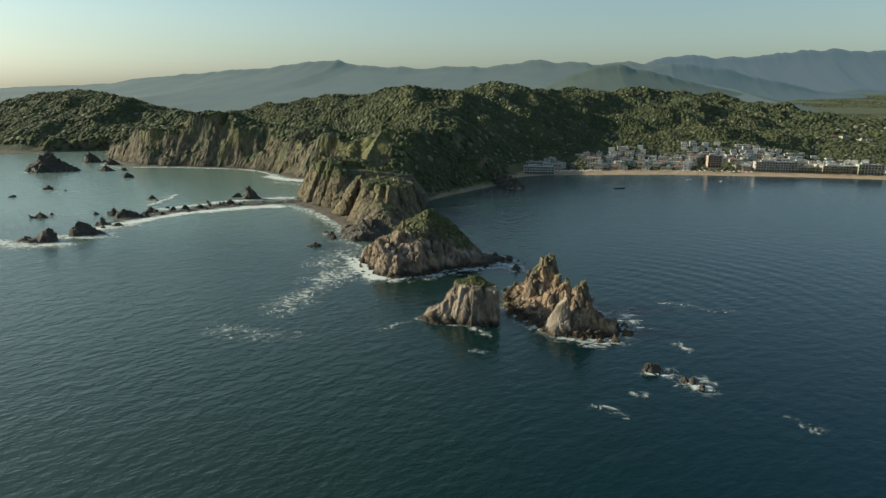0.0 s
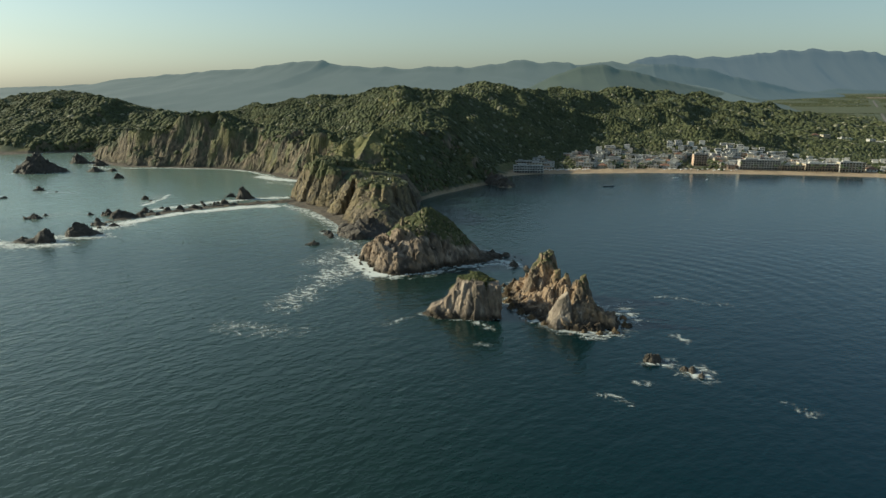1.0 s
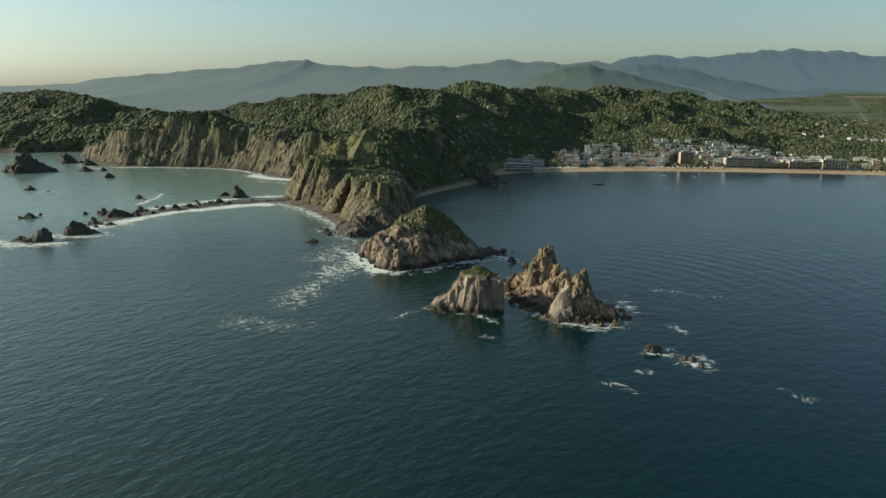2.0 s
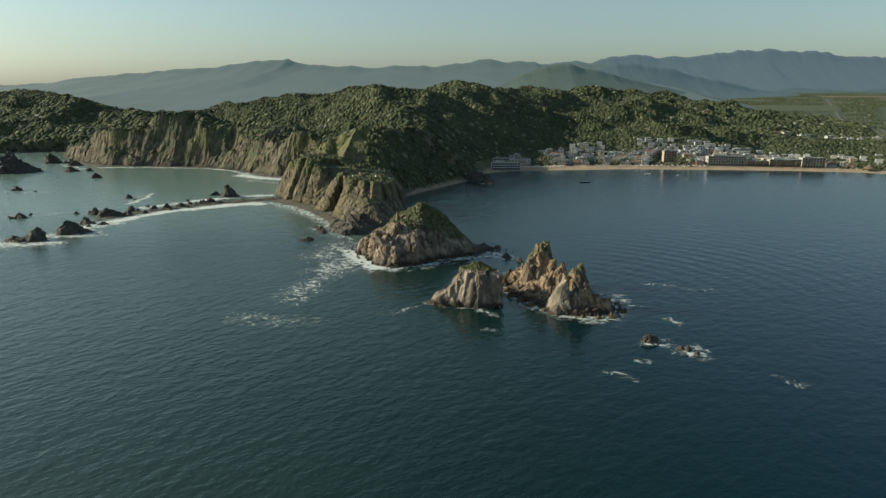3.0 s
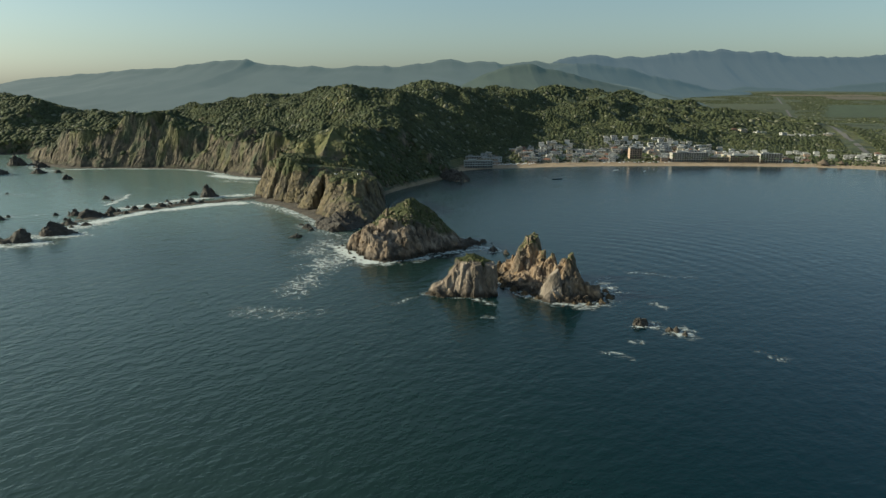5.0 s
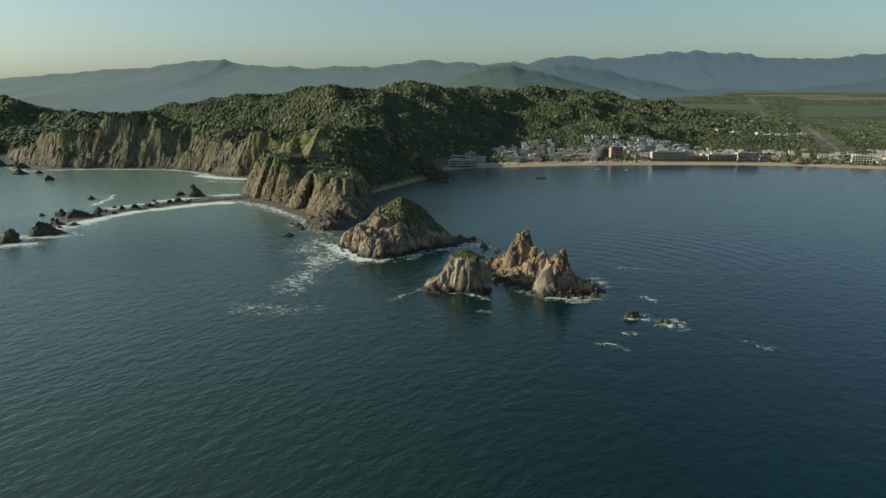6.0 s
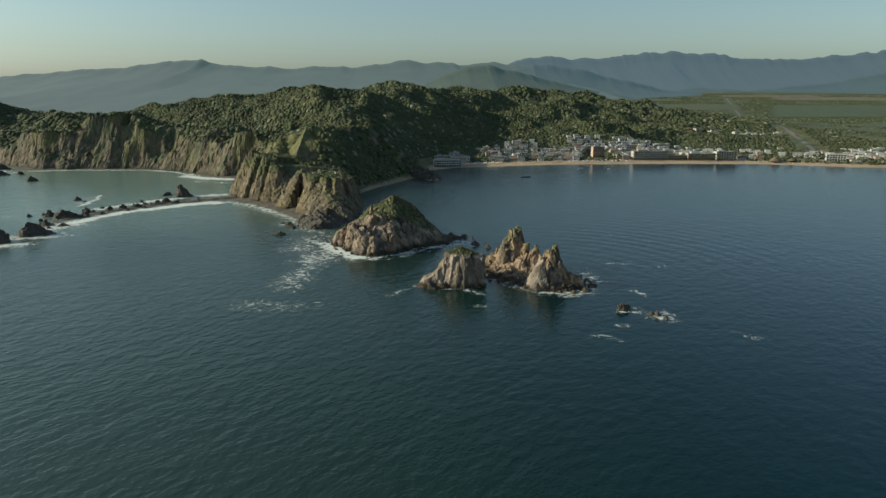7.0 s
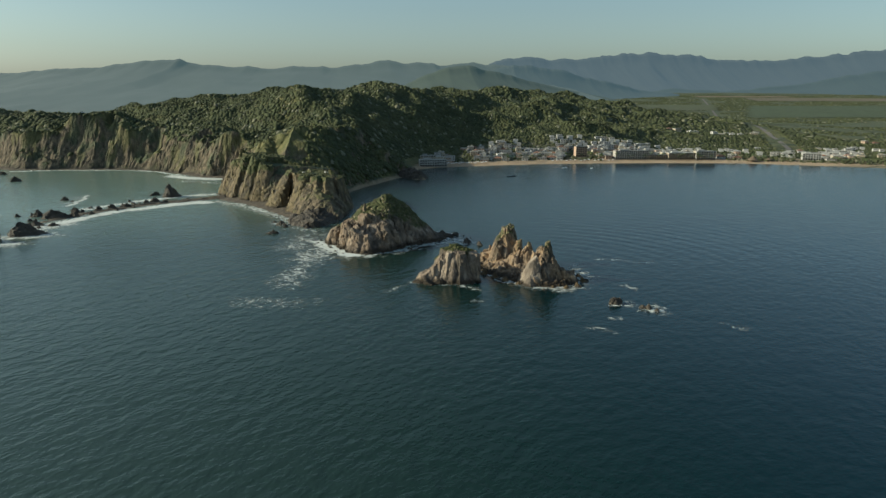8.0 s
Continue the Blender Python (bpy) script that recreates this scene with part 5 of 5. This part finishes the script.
def palm(h, seed):
    """A palm: a slender bent trunk and a crown of drooping, folded fronds."""
    rnd = random.Random(seed)
    e = tagged(new("palm_tree"), "tall coconut palm beside the beach houses", "palm tree", "palms along the beach")
    bm = bmesh.new()
    lean = rnd.uniform(-1.2, 1.2)
    rings = []
    for i in range(6):
        t = i / 5
        c = Vector((lean * t * t, 0.4 * t, h * t))
        r = 0.24 - 0.11 * t
        rings.append([bm.verts.new(c + Vector((r * math.cos(a), r * math.sin(a), 0))) for a in (0, 1.047, 2.094, 3.1416, 4.189, 5.236)])
    for a, b in zip(rings[:-1], rings[1:]):
        for k in range(6):
            bm.faces.new((a[k], a[(k + 1) % 6], b[(k + 1) % 6], b[k]))
    me = bpy.data.meshes.new("trunk")
    bm.to_mesh(me)
    bm.free()
    part("trunk", me, M_BARK, e)
    bm = bmesh.new()
    top = Vector((lean, 0.4, h))
    for i in range(15):
        a = i * 2.4 + rnd.uniform(-0.2, 0.2)
        up, ln = rnd.uniform(-0.2, 0.9), rnd.uniform(2.6, 3.6)
        f, side = Vector((math.cos(a), math.sin(a), 0)), Vector((-math.sin(a), math.cos(a), 0))
        prev = None
        for k in range(5):
            t = k / 4
            c = top + f * (ln * t) + Vector((0, 0, up * ln * 0.6 * t - ln * 0.75 * t * t))
            wd = 0.55 * math.sin(math.pi * min(1, 0.15 + 0.85 * t)) + 0.03
            row = [bm.verts.new(c - side * wd - Vector((0, 0, wd * 0.6))), bm.verts.new(c), bm.verts.new(c + side * wd - Vector((0, 0, wd * 0.6)))]
            if prev:
                bm.faces.new((prev[0], prev[1], row[1], row[0]))
                bm.faces.new((prev[1], prev[2], row[2], row[1]))
            prev = row
    me = bpy.data.meshes.new("crown")
    bm.to_mesh(me)
    bm.free()
    part("crown", me, M_PALM, e, "drooping green fronds")
    return e


def upper_town(places):
    """The houses further up the slope, joined: walls, roof slab with parapet, and windows."""
    co, faces, slots = [], [], []
    unit = np.array([(x, y, z) for z in (0, 1) for y in (-0.5, 0.5) for x in (-0.5, 0.5)])
    quads = [(0, 2, 3, 1), (4, 5, 7, 6), (0, 1, 5, 4), (2, 6, 7, 3), (0, 4, 6, 2), (1, 3, 7, 5)]

    def add(m, w, d, h, x, y, z, slot):
        p = unit * (w, d, h) + (x, y, z)
        r = np.array(m)
        k = len(co) * 8
        co.append(p @ r[:3, :3].T + r[:3, 3])
        faces.extend([[k + i for i in q] for q in quads])
        slots.extend([slot] * 6)

    for m, (w, d, n, c) in places:
        n, w, d = min(n, 2), 0.8 * w, 0.8 * d
        h = 2.6 * n
        add(m, w, d, h + 2, 0, 0, -2, (0, 0, 1, 2, 0, 1)[c])
        add(m, w + 0.5, d + 0.5, 0.5, 0, 0, h, 4)
        for s_ in range(n):
            for x in (-w / 3.4, 0, w / 3.4):
                add(m, 1.5, 0.2, 1.4, x, -d / 2, 2.8 * s_ + 0.9, 5)
    me = poly_mesh("houses", np.concatenate(co), faces)
    for mat in (*M_WALLS[:4], M_FLAT_ROOF, M_GLASS):
        me.materials.append(mat)
    me.polygons.foreach_set("material_index", np.array(slots, np.int32))
    me.polygons.foreach_set("use_smooth", np.zeros(len(faces), bool))
    tagged(new("houses", me), "pale plastered houses packed up the slope behind the beach", "houses", "", "stuff")


def town():
    W = M_WALLS
    taken = [(hx, hy, 22) for hx, hy in ((24, 945), (345, 992), (385, 992), (425, 992), (465, 990), (274, 1022), (620, 955))]
    hotel(24, 934, 4, 11, 3, 12, W[0], "white beach hotel of three storeys with dark windows", 3.6)
    hotel(18, 948, 4, 6, 4, 10, W[1], "cream hotel block stepping up behind the beach", 3.6)
    hotel(349, 998, -1, 15, 4, 12, W[2], "long grey hotel of four storeys with rows of balconies", 3.6)
    hotel(391, 996, -2, 9, 2, 12, W[5], "low brown hotel wing beside the beach", 3.7)
    hotel(430, 992, -2, 12, 3, 12, W[5], "brown hotel of three storeys with rows of balconies", 3.7)
    hotel(467, 986, -6, 8, 4, 12, W[1], "cream hotel of four storeys with pale piers", 3.9, W[0])
    hotel(274, 1024, -3, 5, 5, 13, W[3], "orange apartment building of five storeys", 3.6)
    hotel(630, 956, -22, 7, 3, 12, W[0], "white beach hotel of three storeys", 3.8)
    palapa(531, 953, 8.5, 6.5, "large conical thatched beach shelter")
    palapa(556, 950, 5, 4, "thatched beach shelter on the sand")
    kinds = [(11, 9, 2, 0, False), (10, 9, 1, 0, False), (14, 9, 2, 1, False), (10, 10, 2, 0, False), (12, 9, 1, 1, True), (9, 9, 2, 3, False), (13, 10, 1, 0, True),
             (12, 10, 1, 2, False), (15, 10, 2, 1, False), (12, 9, 2, 1, False), (9, 9, 1, 4, False), (12, 9, 1, 3, False), (13, 10, 2, 0, False), (12, 9, 1, 1, True), (15, 9, 1, 2, False), (10, 9, 2, 0, False)]
    names = ["white", "cream", "grey", "salmon", "pale green", "brown"]
    models = []
    for i, (w, d, n, c, tiled) in enumerate(kinds):
        words = "%s plastered %s house with a %s roof" % (names[c], ("one-storey", "two-storey", "three-storey")[n - 1], "terracotta tiled" if tiled else "flat concrete")
        models.append([house(w, d, n, W[c], tiled, words, 900 + i), math.hypot(w, d) / 2, 0, (w, d, n, c)])
    rnd = random.Random(77)
    shore = [p for p in COAST if -10 < p[0] < 1001 and 600 < p[1] < 1000]
    spots = []
    for _ in range(26000):
        x, y = rnd.uniform(12, 980), rnd.uniform(700, 1260)
        spots.append((x, y))
    X, Y = np.array([p[0] for p in spots]), np.array([p[1] for p in spots])
    Z, D, Hh = ground_at(X, Y)
    reach = np.interp(X, [0, 60, 130, 250, 420, 520, 600, 800, 980], [60, 85, 135, 165, 185, 200, 230, 285, 310])
    inner = np.interp(X, [0, 480, 560, 980], [32, 38, 40, 46])
    count, back = 0, []
    for (x, y), z, d, hh, far, near in zip(spots, Z, D, Hh, reach, inner):
        if not near < d < far or z > 40 or count > 640:
            continue
        thin = (0.97 if d < 0.85 * far else 0.5) * (1 if x < 500 else 0.12)
        if rnd.random() > thin or value_noise(x / 40, y / 40, 0, 500) < (-0.4 if x < 520 else -0.05):
            continue
        m = models[rnd.randrange(len(models))]
        if any(math.hypot(x - a, y - b) < c + m[1] * 0.62 for a, b, c in taken):
            continue
        taken.append((x, y, m[1] * 0.62))
        along = -8 if x < 480 else -24
        at = pose(x, y, z + 0.1, 0, 0, along + rnd.choice((0, 0, 90, -90)) * (d > 60) + rnd.uniform(-6, 6))
        count += 1
        if d > 125 and m[2]:
            back.append((at, m[3]))
        elif m[2]:
            copy_thing(m[0], at)
        else:
            m[0].matrix_basis = at
        m[2] = 1
    upper_town(back)
    # outlying houses along the road and under the hill
    for x, y in ((640, 1290), (660, 1300), (690, 1310), (720, 1330), (745, 1320), (765, 1345), (700, 1350), (560, 1330), (585, 1345), (610, 1335), (630, 1350), (900, 1190), (930, 1200), (960, 1180), (1000, 1210), (1040, 1160),
                 (1075, 1190), (1120, 1150), (990, 1100), (1020, 1080), (1060, 1060), (1100, 1040), (1170, 2260), (1130, 2270)):
        m = models[rnd.randrange(len(models))]
        z = float(ground_at([x], [y])[0][0])
        copy_thing(m[0], pose(x, y, z + 0.1, 0, 0, rnd.uniform(-40, 20)))
        taken.append((x, y, m[1]))
    # lone white huts on the cliff tops
    for x, y, k in ((-476, 984, 7), (-131, 603, 1), (-110, 605, 1)):
        w = 6.0 if k == 7 else 2.4
        hut = tagged(new("hut"), "small white hut standing alone on the cliff top", "hut")
        part("wall", box("wall", w, w * 0.8, w * 0.55 + 0.8, 0.06, z=-0.8), M_BOAT, hut)
        part("roof", box("roof", w + 0.4, w * 0.8 + 0.4, 0.2), M_FLAT_ROOF, hut, at=(0, 0, w * 0.55))
        part("door", DOOR, None, hut, at=(0, -w * 0.4 - 0.03, 0.05))
        hut.matrix_basis = pose(x, y, float(ground_at([x], [y])[0][0]) if k == 7 else 32.1, 0, 0, 20)
    # white sunshades along the sand
    shade = tagged(new("beach_canopy"), "small white cloth canopy on the beach sand", "canopy", "canopies along the beach")
    bm = bmesh.new()
    bmesh.ops.create_cone(bm, cap_ends=True, segments=4, radius1=2.3, radius2=0.2, depth=0.9, matrix=Matrix.Translation((0, 0, 2.65)) @ Matrix.Rotation(radians(45), 4, "Z"))
    me = bpy.data.meshes.new("cloth")
    bm.to_mesh(me)
    bm.free()
    part("cloth", me, M_BOAT, shade)
    leg = box("pole", 0.1, 0.1, 2.3)
    leg.materials.append(M_WOOD)
    for px, py in ((-1.4, -1.4), (1.4, -1.4), (-1.4, 1.4), (1.4, 1.4)):
        part("pole", leg, None, shade, at=(px, py, 0))
    for i in range(34):
        x = 34 + i * 3.9 if i < 20 else 215 + (i - 20) * 7.5
        y = float(np.interp(x, [4, 36, 117, 201, 280, 359], [904, 924, 943, 958, 959, 957])) + 19 + 4 * math.sin(i * 2.1)
        at = pose(x, y, float(ground_at([x], [y])[0][0]) - 0.02, 0, 0, 13 * i)
        if i:
            copy_thing(shade, at)
        else:
            shade.matrix_basis = at
    trees = [palm(h, 40 + i) for i, h in enumerate((9, 11, 8))]
    used = [0, 0, 0]
    for i in range(120):
        x = rnd.uniform(120, 860)
        y = np.interp(x, [120, 200, 359, 512, 571, 682, 800], [943, 958, 957, 940, 914, 866, 800]) + rnd.uniform(24, 48)
        if any(math.hypot(x - a, y - b) < 5 for a, b, c in taken):
            continue
        k = i % 3
        at = pose(x, y, float(ground_at([x], [y])[0][0]) - 0.1, 0, 0, rnd.uniform(0, 360))
        if used[k]:
            copy_thing(trees[k], at)
        else:
            trees[k].matrix_basis = at
        used[k] = 1
    # garden trees between the houses
    x, y = scatter(10, 1150, 820, 1290, 5.2, 55)
    z, d, h = ground_at(x, y)
    keep = (d > 26) & (d < 420) & (near_line(x, y, ROAD)[0] > 24) & ~((x < 260) & (d < 34)) & ~((x > 300) & (x < 500) & (d < 60))
    for a, b, c in taken:
        keep &= np.hypot(x - a, y - b) > c * 0.8 + 0.6
    keep &= (value_noise(x / 22, y / 22, 0, 510) > -0.55 - 0.3 * (x > 480)) | ~town_zone(x, y, d)
    x, y = x[keep], y[keep]
    wood("grove", x, y, 2.2 + 1.0 * np.random.RandomState(56).uniform(-1, 1, len(x)), 1, 85, "green garden trees between the houses", tall=2.0)


town()


# ---------------------------------------------------------------- boats
def boat(x, y, length, turn, hull, label):
    """An open boat: a flared hull with a raised bow, a thwart and an outboard motor."""
    e = tagged(new("boat"), label, "boat")
    bm = bmesh.new()
    rows = []
    for i in range(7):
        t = i / 6
        w = 0.16 * length * (1 - t ** 3) + 0.02
        zt = 0.75 + 0.45 * t * t
        px = (t - 0.5) * length
        rows.append([bm.verts.new((px, -w, zt)), bm.verts.new((px, -w * 0.6, -0.2)), bm.verts.new((px, w * 0.6, -0.2)), bm.verts.new((px, w, zt)),
                     bm.verts.new((px, w * 0.85, zt)), bm.verts.new((px, w * 0.5, 0.15)), bm.verts.new((px, -w * 0.5, 0.15)), bm.verts.new((px, -w * 0.85, zt))])
    for a, b in zip(rows[:-1], rows[1:]):
        for k in range(8):
            bm.faces.new((a[k], a[(k + 1) % 8], b[(k + 1) % 8], b[k]))
    bm.faces.new(rows[0])
    bm.faces.new(rows[-1][::-1])
    me = bpy.data.meshes.new("hull")
    bm.to_mesh(me)
    bm.free()
    part("hull", me, hull, e)
    part("thwart", box("thwart", 0.35, 0.26 * length, 0.06, 0.01), M_WOOD, e, at=(0.1 * length, 0, 0.55))
    part("outboard_motor", box("outboard_motor", 0.4, 0.35, 0.9, 0.08), M_BOAT_DARK, e, at=(-0.5 * length - 0.15, 0, 0.3))
    e.matrix_basis = pose(x, y, 0.02, 0, 0, turn)


boat(214, 904, 8.5, 15, M_BOAT, "small white motor boat moored in the bay")
boat(251, 894, 5, 40, M_BOAT, "tiny white boat moored in the bay")
boat(116, 814, 13, 5, M_BOAT_DARK, "low dark boat lying in the bay")
